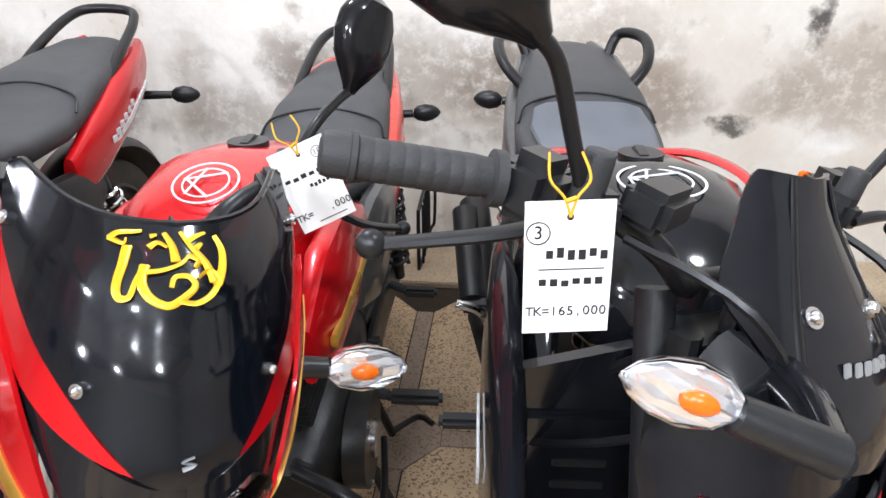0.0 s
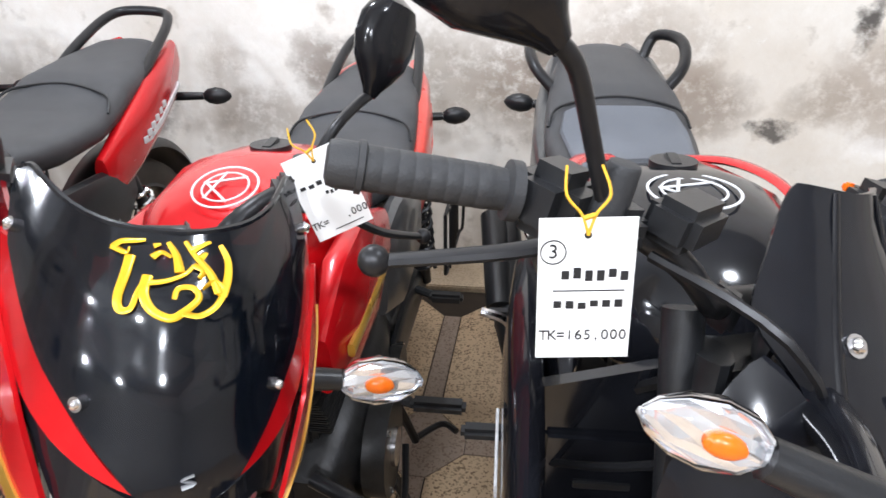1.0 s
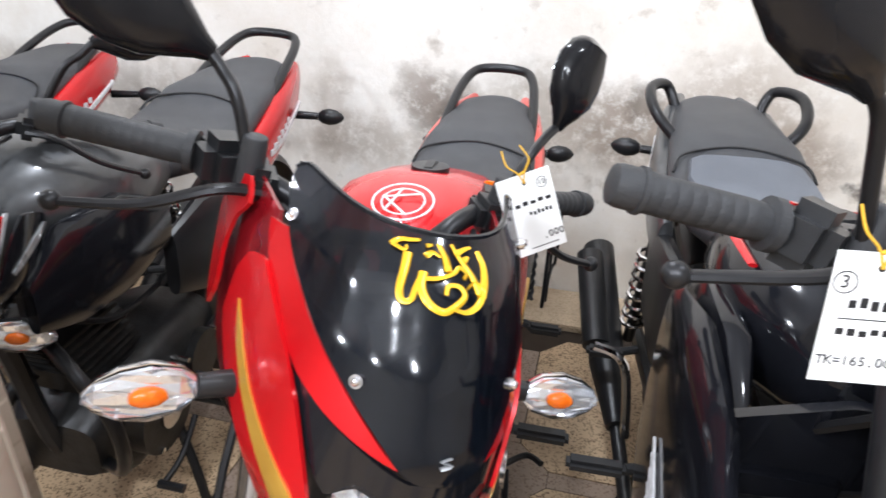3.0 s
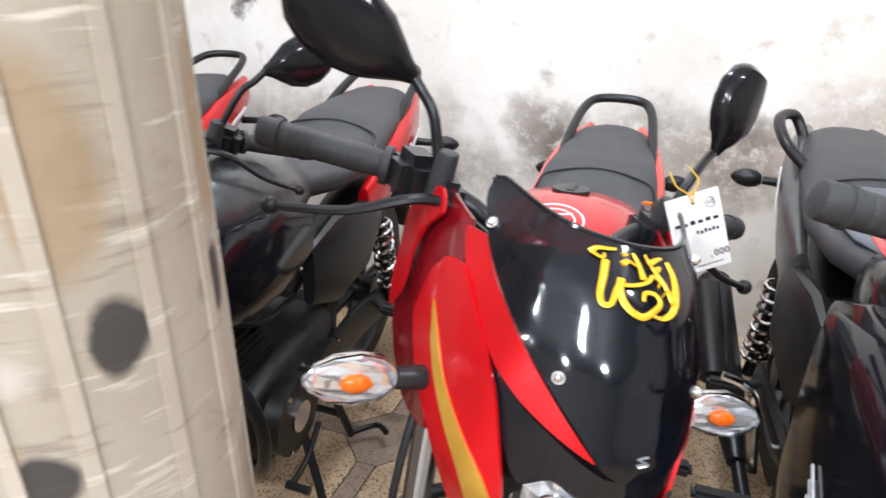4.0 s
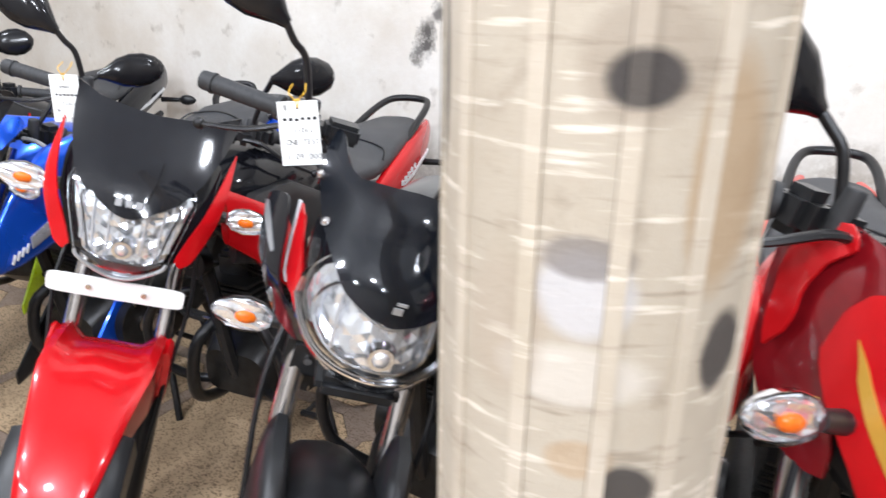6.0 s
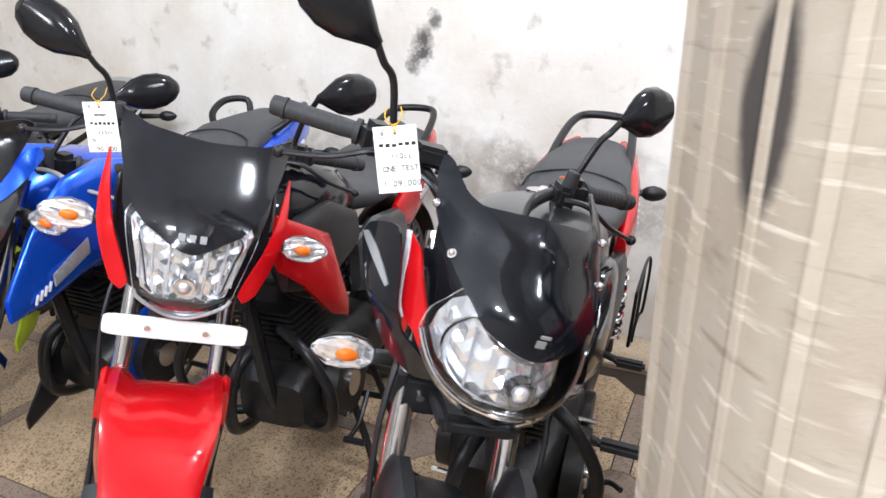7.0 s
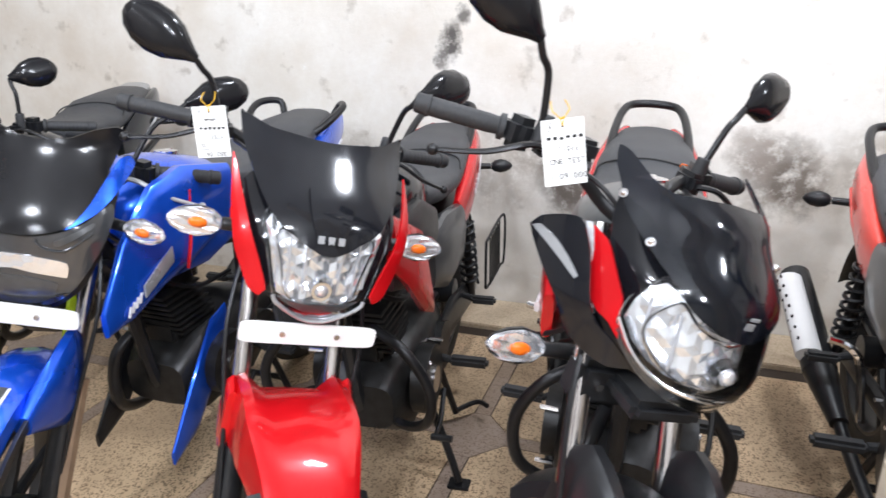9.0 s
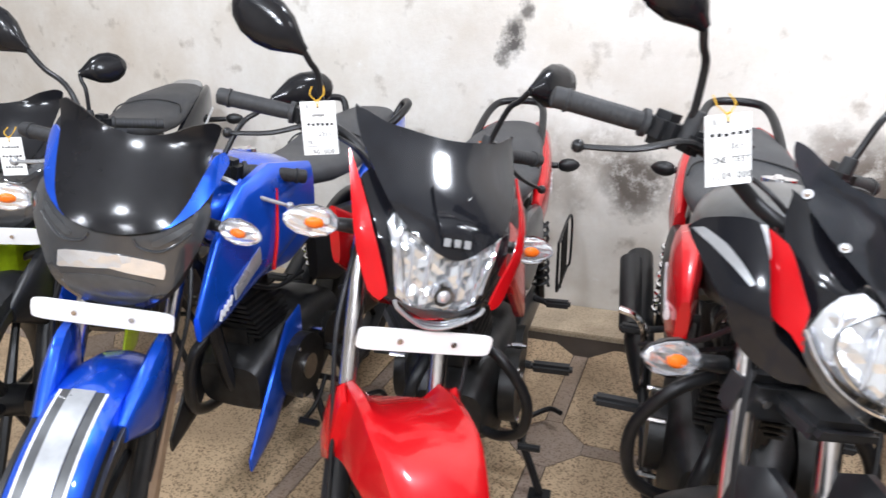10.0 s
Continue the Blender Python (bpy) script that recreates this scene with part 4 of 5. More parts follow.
    for k in range(6):
        g.append(tube([(gx + 0.008, 1.21 + 0.038 * k, 0.535), (gx + 0.008, 1.21 + 0.038 * k, 0.365)], 0.003, 6))
    wg = part("wire_guard", g[0], WIRE, root)
    for bar in g[1:]:
        part("guard_wire", bar, WIRE, wg)
    part("chain_case", loft([(0.84, 0.30, 0.40, 0.02, 3), (1.0, 0.30, 0.41, 0.03, 3), (1.26, 0.27, 0.36, 0.03, 3), (1.34, 0.28, 0.33, 0.015, 3)], 14, 0.115), PLASTIC, root)
    part("side_stand", join(tube([(0.10, 0.70, 0.26), (0.17, 0.66, 0.12), (0.215, 0.63, 0.02 - 0.215 * math.sin(radians(lean)))], 0.011, 8), box((0.215, 0.63, 0.012 - 0.215 * math.sin(radians(lean))), (0.06, 0.045, 0.008), 0.002)), WIRE, root)
    cs = []
    for s in (-1, 1):
        cs.append(tube([(s * 0.10, 0.86, 0.25), (s * 0.14, 0.92, 0.04)], 0.011, 8))
    cs.append(tube([(0.14, 0.92, 0.045), (0.20, 0.96, 0.06), (0.24, 0.93, 0.07)], 0.008, 8))
    cs.append(tube([(-0.12, 0.90, 0.12), (0.12, 0.90, 0.12)], 0.010, 8))
    part("centre_stand", join(*cs), WIRE, root)
    return root, m


def plate(root, m, c, wdt, hgt):
    out = []
    for k in range(24):
        a = 2 * math.pi * k / 24
        out.append((c[0] + wdt / 2 * sup(math.cos(a), 9), c[2] + hgt / 2 * sup(math.sin(a), 7)))
    p = part("front_plate", slab(out, c[1], c[1] + 0.004), WHITEP, root, "blank white plate", m=m)
    for s in (-1, 1):
        part("bolt", tube([(c[0] + s * wdt * 0.2, c[1] - 0.004, c[2]), (c[0] + s * wdt * 0.2, c[1] + 0.002, c[2])], 0.005, 8), STEEL, p, m=m)


def stud(fn, u, v, parent, m, lift=0.006, r=0.0055):
    p = fn(u, v)
    n = (fn(u + 0.01, v) - fn(u - 0.01, v)).cross(fn(u, v + 0.01) - fn(u, v - 0.01)).normalized()
    part("visor_screw", join(tube([p, p + n * (lift + 0.002)], r, 12), ball(p + n * (lift + 0.002), (r * 0.7, r * 0.7, r * 0.7), n=8)), CHROME, parent, m=m)


def headlight(root, fn, half, m, lens_half, ribs, bulb, deep=0.012):
    """A faceted reflector bowl behind a clear lens, with ribs, a bulb hood and a bright rim."""
    rng = random.Random(len(half))
    bowl = sheet(fn, spread(half), -deep, 0.004, 1, 0.055, 0.045)
    for v in bowl.verts:
        v.co.y += rng.uniform(-0.002, 0.0055)
    bowl = part("reflector", bowl, REFLECTOR, root, "bright faceted reflector", m=m)
    for f in bowl.data.polygons:
        f.use_smooth = False
    lens = panel(fn, lens_half, GLASS, "headlight_lens", root, m, 0.006, "clear headlight lens", 0.003)
    lens.visible_shadow = False
    for u, va, vb in ribs:
        for s in (-1, 1):
            part("reflector_rib", tube([fn(s * u, va + (vb - va) * k / 4) + Vector((0, deep - 0.001, 0)) for k in range(5)], 0.0020, 6, 1), LAMPCUP, root, m=m)
    u0, v0 = bulb
    c = fn(u0, v0) + Vector((0, deep - 0.004, 0))
    part("lamp_hood", tube([c + Vector((0, 0.004, 0)), c + Vector((0, -0.010, 0))], (0.021, 0.017), 18), CHROME, root, m=m)
    part("lamp_bulb", ball(c + Vector((0, -0.008, 0)), (0.012, 0.008, 0.012)), LAMPCUP, root, m=m)
    for f in (0.78,):
        part("reflector_step", tube([fn(u0 + (u - u0) * f, v0 + (v - v0) * f) + Vector((0, deep - 0.003, 0)) for u, v in spread(half) + [half[0]]], 0.0022, 6, 2), CHROME, root, m=m)


def front_b(cfg):
    root, m = base_bike(cfg)
    fn = fairing(lerp([(-0.35, 0.12), (0, 0.14), (0.3, 0.15), (1, 0.145)]), lerp([(-0.35, 0.13), (0, 0.04), (0.25, 0.002), (0.5, 0.012), (0.65, 0.037), (0.81, 0.075), (0.926, 0.125), (1, 0.18)]), 0.76, 1.07, lerp([(-0.35, 0.25), (0.3, 0.32), (1, 0.33)]))
    panel(fn, [(0, 0.62), (0.5, 0.66), (0.95, 0.66), (1.05, 0.45), (0.8, 0.16), (0.4, 0.05), (0, 0.02)], PLASTIC, "cowl", root, m, -0.030, "black inner cowl")
    vis = panel(fn, [(0, 0.935), (0.2, 0.933), (0.34, 0.935), (0.44, 0.945), (0.53, 0.945), (0.575, 0.88), (0.57, 0.81), (0.53, 0.75), (0.47, 0.69), (0.39, 0.635), (0.30, 0.58), (0.21, 0.53), (0.14, 0.485), (0.07, 0.462), (0, 0.46)], VISOR, "visor", root, m, 0.004, "smoked see-through visor")
    part("visor_lip", tube([fn(u, v) + Vector((0, -0.003, 0.002)) for u, v in ((-0.56, 0.93), (-0.50, 0.95), (-0.44, 0.945), (-0.34, 0.935), (-0.2, 0.933), (0, 0.935), (0.2, 0.933), (0.34, 0.935), (0.44, 0.945), (0.50, 0.95), (0.56, 0.93))], 0.0026, 6, 3), GLOSS, vis, m=m)
    pair(fn, [(0.66, 0.80), (0.585, 0.815), (0.54, 0.74), (0.48, 0.685), (0.40, 0.63), (0.31, 0.575), (0.22, 0.525), (0.15, 0.485), (0.28, 0.505), (0.40, 0.525), (0.50, 0.555), (0.58, 0.615), (0.65, 0.70)], RED, "inner_flash", root, m, 0.002, "glossy red panel beside the visor")
    pair(fn, [(0.79, 0.60), (0.73, 0.685), (0.655, 0.71), (0.582, 0.632), (0.525, 0.565), (0.475, 0.49), (0.43, 0.40), (0.375, 0.27), (0.37, 0.12), (0.46, 0.04), (0.62, 0.20), (0.77, 0.36), (0.83, 0.48)], RED, "outer_leg", root, m, 0.006, "glossy red outer leg")
    pair(fn, [(0.745, 0.565), (0.695, 0.485), (0.63, 0.405), (0.54, 0.335), (0.45, 0.28), (0.385, 0.22), (0.375, 0.13), (0.42, 0.12), (0.51, 0.225), (0.60, 0.31), (0.67, 0.385), (0.725, 0.475)], GOLDP, "gold_stripe", root, m, 0.0076, "tapering gold stripe", 0.002)
    # The set-back side cowl gets its shade from the darkened red.
    pair(fn, [(0.68, 0.81), (0.80, 0.84), (0.98, 0.78), (1.08, 0.55), (1.02, 0.25), (0.85, 0.10), (0.70, 0.12), (0.80, 0.40), (0.78, 0.60), (0.70, 0.70)], SHADE_RED, "side_cowl", root, m, -0.010, "red side cowl with shade put into its colour")
    pair(fn, [(0.78, 0.83), (0.88, 0.80), (0.98, 0.66), (1.01, 0.48), (0.98, 0.36), (0.94, 0.44), (0.92, 0.57), (0.86, 0.69), (0.77, 0.77)], RED, "side_blade", root, m, 0.004, "red curved side blade")
    pair(fn, [(0.54, 0.545), (0.49, 0.545), (0.40, 0.515), (0.30, 0.495), (0.20, 0.47), (0.10, 0.448), (0.001, 0.45), (0.001, 0.345), (0.12, 0.362), (0.26, 0.385), (0.35, 0.32), (0.42, 0.38), (0.48, 0.47)], GLOSS, "headlight_wing", root, m, -0.001, "glossy black headlight wing")
    headlight(root, fn, [(0, 0.335), (0.12, 0.352), (0.26, 0.372), (0.34, 0.30), (0.30, 0.16), (0, 0.10)], m, [(0, 0.34), (0.12, 0.358), (0.265, 0.38), (0.35, 0.30), (0.31, 0.15), (0, 0.09)], ((0.18, 0.16, 0.32),), (0, 0.22))
    for uu, vv in ((-0.30, 0.632), (0.30, 0.632), (-0.55, 0.845), (0.55, 0.845)):
        stud(fn, uu, vv, vis, m)

    def on(u, v):
        return fn(u, v) + (fn(u + 0.01, v) - fn(u - 0.01, v)).cross(fn(u, v + 0.01) - fn(u, v - 0.01)).normalized() * 0.0055
    strokes = [  # flowing gold strokes of the sticker, in hundredths across and up
        [(2, 72), (10, 84), (22, 90), (30, 94)], [(3, 74), (14, 70), (16, 78)],
        [(17, 68), (12, 45), (6, 18), (8, 4), (16, 8), (22, 30), (30, 48)],
        [(30, 48), (26, 28), (32, 10), (46, 2), (58, 10), (70, 24), (66, 36), (54, 36), (50, 24)],
        [(56, 8), (70, 4), (84, 12), (92, 28), (84, 40), (74, 34)],
        [(30, 40), (44, 44), (60, 52), (68, 62)], [(68, 62), (76, 54), (72, 46)],
        [(90, 22), (97, 40), (99, 62), (93, 84)], [(88, 26), (82, 50), (70, 74), (62, 96)],
        [(56, 54), (54, 74), (48, 94)], [(66, 80), (76, 88), (84, 92)], [(34, 70), (42, 78), (50, 72)], [(36, 86), (42, 90)], [(74, 70), (80, 76)]]
    strokes = [[((a - 50) * 0.0036 - 0.035, 0.812 + c * 0.00112) for a, c in st] for st in strokes]
    for st in strokes:
        part("gold_lettering", tube([on(u, v) for u, v in st], (0.0036, 0.0017), 6, 6, flat=0.35), GOLD, vis, "gold flowing script strokes", m=m)
    part("visor_mark", tube([on(-0.02, 0.513), on(0.018, 0.520), on(-0.02, 0.527), on(0.015, 0.534)], 0.0022, 6, 3, flat=0.4), SILVER, vis, "small silver mark", m=m)
    for s in (-1, 1):
        indicator(root, (s * 0.118, 0.165, 0.868), (s * 0.045, -0.008, 0), m, False, 1.05)
    return root


def front_d(cfg):
    root, m = base_bike(cfg)
    fn = fairing(lerp([(0, 0.11), (0.2, 0.14), (0.4, 0.15), (1, 0.145)]), lerp([(0, 0.13), (0.12, 0.09), (0.3, 0.07), (0.56, 0.09), (0.81, 0.16), (1, 0.25)]), 0.74, 1.06, lerp([(0, 0.16), (0.3, 0.22), (1, 0.22)]))
    panel(fn, [(0, 0.66), (0.30, 0.70), (0.55, 0.82), (0.68, 0.86), (0.76, 0.74), (0.80, 0.64), (0.90, 0.60), (0.95, 0.35), (0.75, 0.18), (0.4, 0.10), (0, 0.08)], GLOSS, "cowl", root, m, -0.034, "glossy black cowl")
    vis = panel(fn, [(0, 0.885), (0.22, 0.875), (0.36, 0.865), (0.45, 0.885), (0.515, 0.945), (0.575, 0.955), (0.64, 0.88), (0.62, 0.78), (0.55, 0.70), (0.46, 0.635), (0.38, 0.592), (0.29, 0.543), (0.18, 0.507), (0.07, 0.482), (0, 0.475)], VISOR, "visor", root, m, 0.010, "smoked see-through visor")
    pair(fn, [(0.82, 0.655), (0.74, 0.635), (0.70, 0.565), (0.645, 0.50), (0.615, 0.46), (0.615, 0.39), (0.60, 0.315), (0.66, 0.355), (0.73, 0.37), (0.785, 0.415), (0.815, 0.52)], RED, "red_flash", root, m, 0.000, "red side flash")
    pair(fn, [(0.87, 0.65), (0.83, 0.66), (0.818, 0.52), (0.787, 0.41), (0.755, 0.365), (0.80, 0.385), (0.845, 0.50)], STRIPE, "white_line", root, m, 0.001, "white side line", 0.003)
    fo = fairing(lerp([(0, 0.15), (0.5, 0.185), (1, 0.18)]), lerp([(0, 0.12), (0.5, 0.11), (1, 0.16)]), 0.745, 0.985, const(0.2))
    pair(fo, [(1.10, 0.68), (1.01, 0.76), (0.84, 0.845), (0.73, 0.87), (0.665, 0.74), (0.63, 0.55), (0.57, 0.42), (0.46, 0.36), (0.34, 0.25), (0.46, 0.20), (0.60, 0.22), (0.71, 0.28), (0.80, 0.43), (0.94, 0.55)], GLOSS, "outer_panel", root, m, 0.0, "glossy black outer panel")
    pair(fo, [(1.06, 0.69), (0.99, 0.725), (0.86, 0.71), (0.77, 0.66), (0.705, 0.60), (0.72, 0.58), (0.81, 0.625), (0.93, 0.665)], SILVER, "silver_flash", root, m, 0.002, "silver flash", 0.003)
    headlight(root, fn, [(0, 0.475), (0.07, 0.48), (0.18, 0.505), (0.29, 0.54), (0.37, 0.59), (0.43, 0.605), (0.51, 0.55), (0.575, 0.485), (0.60, 0.40), (0.54, 0.325), (0.44, 0.27), (0.30, 0.235), (0.15, 0.225), (0, 0.22)], m,
              [(0, 0.478), (0.07, 0.484), (0.18, 0.509), (0.29, 0.545), (0.37, 0.595), (0.43, 0.615), (0.51, 0.56), (0.58, 0.49), (0.61, 0.39), (0.55, 0.31), (0.44, 0.24), (0.23, 0.18), (0, 0.155)], ((0.30, 0.27, 0.50), (0.46, 0.33, 0.52)), (0, 0.34), 0.012)
    panel(fn, [(0, 0.215), (0.15, 0.22), (0.30, 0.23), (0.44, 0.262), (0.55, 0.32), (0.62, 0.40), (0.60, 0.31), (0.46, 0.225), (0.24, 0.16), (0, 0.135)], SMOKE, "lens_skirt", root, m, 0.000, "grey smoked lower lens edge")
    rim = [(0.62, 0.40), (0.55, 0.32), (0.44, 0.262), (0.30, 0.23), (0.15, 0.22), (0, 0.215)]
    part("headlight_rim", tube([fn(u, v) + Vector((0, -0.004, 0)) for u, v in rim + [(-u, v) for u, v in reversed(rim[:-1])]], 0.0032, 8, 3), CHROME, root, m=m)
    for uu, vv in ((-0.50, 0.685), (0.50, 0.685), (-0.62, 0.81), (0.62, 0.81)):
        stud(fn, uu, vv, vis, m, 0.011, 0.0062)
    part("visor_mark", join(box(fn(0, 0.555) + Vector((0, -0.012, 0)), (0.012, 0.002, 0.009), 0), box(fn(0, 0.555) + Vector((0.003, -0.012, 0.010)), (0.013, 0.002, 0.004), 0)), SILVER, vis, "small silver mark", m=m)
    part("lower_bracket", join(box((0, 0.215, 0.74), (0.21, 0.05, 0.07), 0.012), box((0, 0.16, 0.75), (0.12, 0.08, 0.03), 0.01)), PLASTIC, root, m=m)
    for s in (-1, 1):
        part("bracket_bolt", tube([(s * 0.071, 0.20, 0.742), (s * 0.071, 0.184, 0.742)], 0.006, 8), STEEL, root, m=m)
        indicator(root, (s * 0.085, 0.262, 0.748), (s * 0.045, 0.0, 0), m, True, 1.1)
    return root


def shaped_fender(root, m, paint):
    """A red fender with raised shoulders that clasp the fork and a nose that narrows to the front."""
    rings = []
    for k in range(19):
        t = k / 18
        a = radians(113 - 78 * t)
        hw = 0.102 - 0.010 * t - 0.045 * max(0.0, t - 0.35) / 0.65
        sh = 0.012 * max(0.0, 1 - 1.6 * t)
        low = 0.225 + 0.06 * t
        dip = 0.020 * max(0.0, 1 - 4 * t)
        prof = [(low, -hw * 0.98), (0.300, -hw), (0.336 + sh, -hw * 0.96), (0.343 + sh, -hw * 0.80), (0.341 - dip * 0.6, -hw * 0.52), (0.350 - dip, 0), (0.341 - dip * 0.6, hw * 0.52), (0.343 + sh, hw * 0.80), (0.336 + sh, hw * 0.96), (0.300, hw), (low, hw * 0.98)]
        prof += [(r - 0.005 if abs(x) < hw * 0.9 else r, x * 0.95) for r, x in reversed(prof)]
        rings.append([Vector((x, -r * math.cos(a), 0.303 + r * math.sin(a))) for r, x in prof])
    fen = part("front_fender", skin(bmesh.new(), rings), paint, root, "glossy red fender with raised shoulders", m=m)
    for s in (-1, 1):
        part("fender_wing", loft([(0.085, 0.50, 0.625, 0.020, 3), (0.115, 0.48, 0.640, 0.026, 3), (0.145, 0.49, 0.615, 0.022, 3)], 12, s * 0.104), paint, fen, m=m)
        part("fender_flap", wheel_ring([(0.322, s * 0.045), (0.326, s * 0.070), (0.312, s * 0.094), (0.255, s * 0.099), (0.253, s * 0.092), (0.305, s * 0.086), (0.316, s * 0.062)], (0, 0, 0.303), 14, radians(24), radians(66)), PLASTIC, fen, "black lower fender flap", m=m)
    return fen


def front_e(cfg):
    root, m = base_bike(cfg)
    fn = fairing(lerp([(0, 0.12), (0.2, 0.14), (0.5, 0.155), (1, 0.16)]), lerp([(0, 0.07), (0.15, 0.052), (0.45, 0.065), (0.55, 0.08), (1, 0.235)]), 0.775, 1.07, lerp([(0, 0.06), (0.5, 0.07), (1, 0.08)]))
    panel(fn, [(0, 0.72), (0.6, 0.80), (0.86, 0.72), (0.80, 0.45), (0.55, 0.12), (0.30, 0.03), (0, -0.02)], GLOSS, "cowl", root, m, -0.022, "glossy black cowl")
    vis = panel(fn, [(0, 0.935), (0.15, 0.94), (0.29, 0.948), (0.45, 0.955), (0.60, 0.985), (0.75, 1.02), (0.735, 0.90), (0.68, 0.81), (0.61, 0.74), (0.52, 0.655), (0.42, 0.585), (0.31, 0.535), (0.22, 0.50), (0.15, 0.472), (0.07, 0.452), (0, 0.446)], GLOSS, "visor", root, m, 0.010, "glossy black visor")
    panel(fn, [(0, 0.665), (0.10, 0.685), (0.16, 0.72), (0.15, 0.62), (0.10, 0.53), (0, 0.49)], GLOSS, "visor_crease", root, m, 0.017, "raised centre of the visor", 0.008)
    for s in (-1, 1):
        part("visor_fold", tube([fn(s * u, v) + Vector((0, -0.011, 0)) for u, v in ((0.36, 0.955), (0.33, 0.85), (0.27, 0.75), (0.17, 0.66), (0.11, 0.56))], (0.0045, 0.002), 8, 4, flat=0.5), GLOSS, vis, m=m)
        part("visor_fold", tube([fn(s * u, v) + Vector((0, -0.011, 0)) for u, v in ((0.62, 0.90), (0.52, 0.75), (0.40, 0.66), (0.26, 0.57))], (0.004, 0.002), 8, 4, flat=0.5), GLOSS, vis, m=m)
    pair(fn, [(0.90, 0.80), (0.84, 0.76), (0.75, 0.66), (0.66, 0.545), (0.57, 0.42), (0.50, 0.29), (0.465, 0.205), (0.53, 0.165), (0.66, 0.20), (0.78, 0.33), (0.86, 0.48), (0.93, 0.62)], RED, "red_flash", root, m, 0.004, "red side flash")
    headlight(root, fn, [(0, 0.53), (0.25, 0.575), (0.44, 0.62), (0.50, 0.56), (0.455, 0.44), (0.42, 0.30), (0.375, 0.18), (0.26, 0.125), (0.12, 0.075), (0, 0.065)], m,
              [(0, 0.53), (0.25, 0.575), (0.45, 0.625), (0.515, 0.57), (0.47, 0.44), (0.435, 0.30), (0.39, 0.17), (0.27, 0.11), (0.12, 0.055), (0, 0.045)], ((0.14, 0.20, 0.46), (0.27, 0.20, 0.50), (0.38, 0.24, 0.54)), (0, 0.24))
    rim = [(0.40, 0.19), (0.38, 0.155), (0.27, 0.10), (0.12, 0.045), (0, 0.035)]
    part("headlight_rim", tube([fn(u, v) + Vector((0, -0.006, 0)) for u, v in rim + [(-u, v) for u, v in reversed(rim[:-1])]], 0.0036, 8, 3), SILVER, root, m=m)
    panel(fn, [(0, 0.145), (0.2, 0.15), (0.36, 0.175), (0.26, 0.125), (0.12, 0.08), (0, 0.07)], GREY, "reflector_shelf", root, m, -0.004, "grey lower reflector shelf")
    bars = [box(fn(uu, 0.54) + Vector((0, -0.019, 0)), (0.011, 0.003, 0.013), 0.001, rot=Matrix.Rotation(radians(-18), 4, "X")) for uu in (-0.075, 0.0, 0.075)]
    part("visor_mark", join(*bars), SILVER, vis, "small silver mark bars", m=m)
    plate(root, m, (0, 0.066, 0.756), 0.236, 0.040)
    part("plate_bracket", box((0, 0.12, 0.757), (0.10, 0.10, 0.03), 0.008), PLASTIC, root, m=m)
    for s in (-1, 1):
        indicator(root, (s * 0.115, 0.175, 0.898), (s * 0.045, 0.0, 0), m, False, 1.05)
        part("flank_flash", loft([(0.30, 0.78, 0.90, 0.02, 3), (0.38, 0.72, 0.86, 0.03, 3), (0.50, 0.60, 0.80, 0.03, 3), (0.58, 0.56, 0.62, 0.012, 3)], 14, s * 0.165), RED, root, "red tank flank with a pale mark")
        part("flank_mark", box((s * 0.181, 0.40, 0.80), (0.004, 0.05, 0.022), 0.001, rot=Matrix.Rotation(-0.8, 4, "X")), STRIPE, root)
    return root


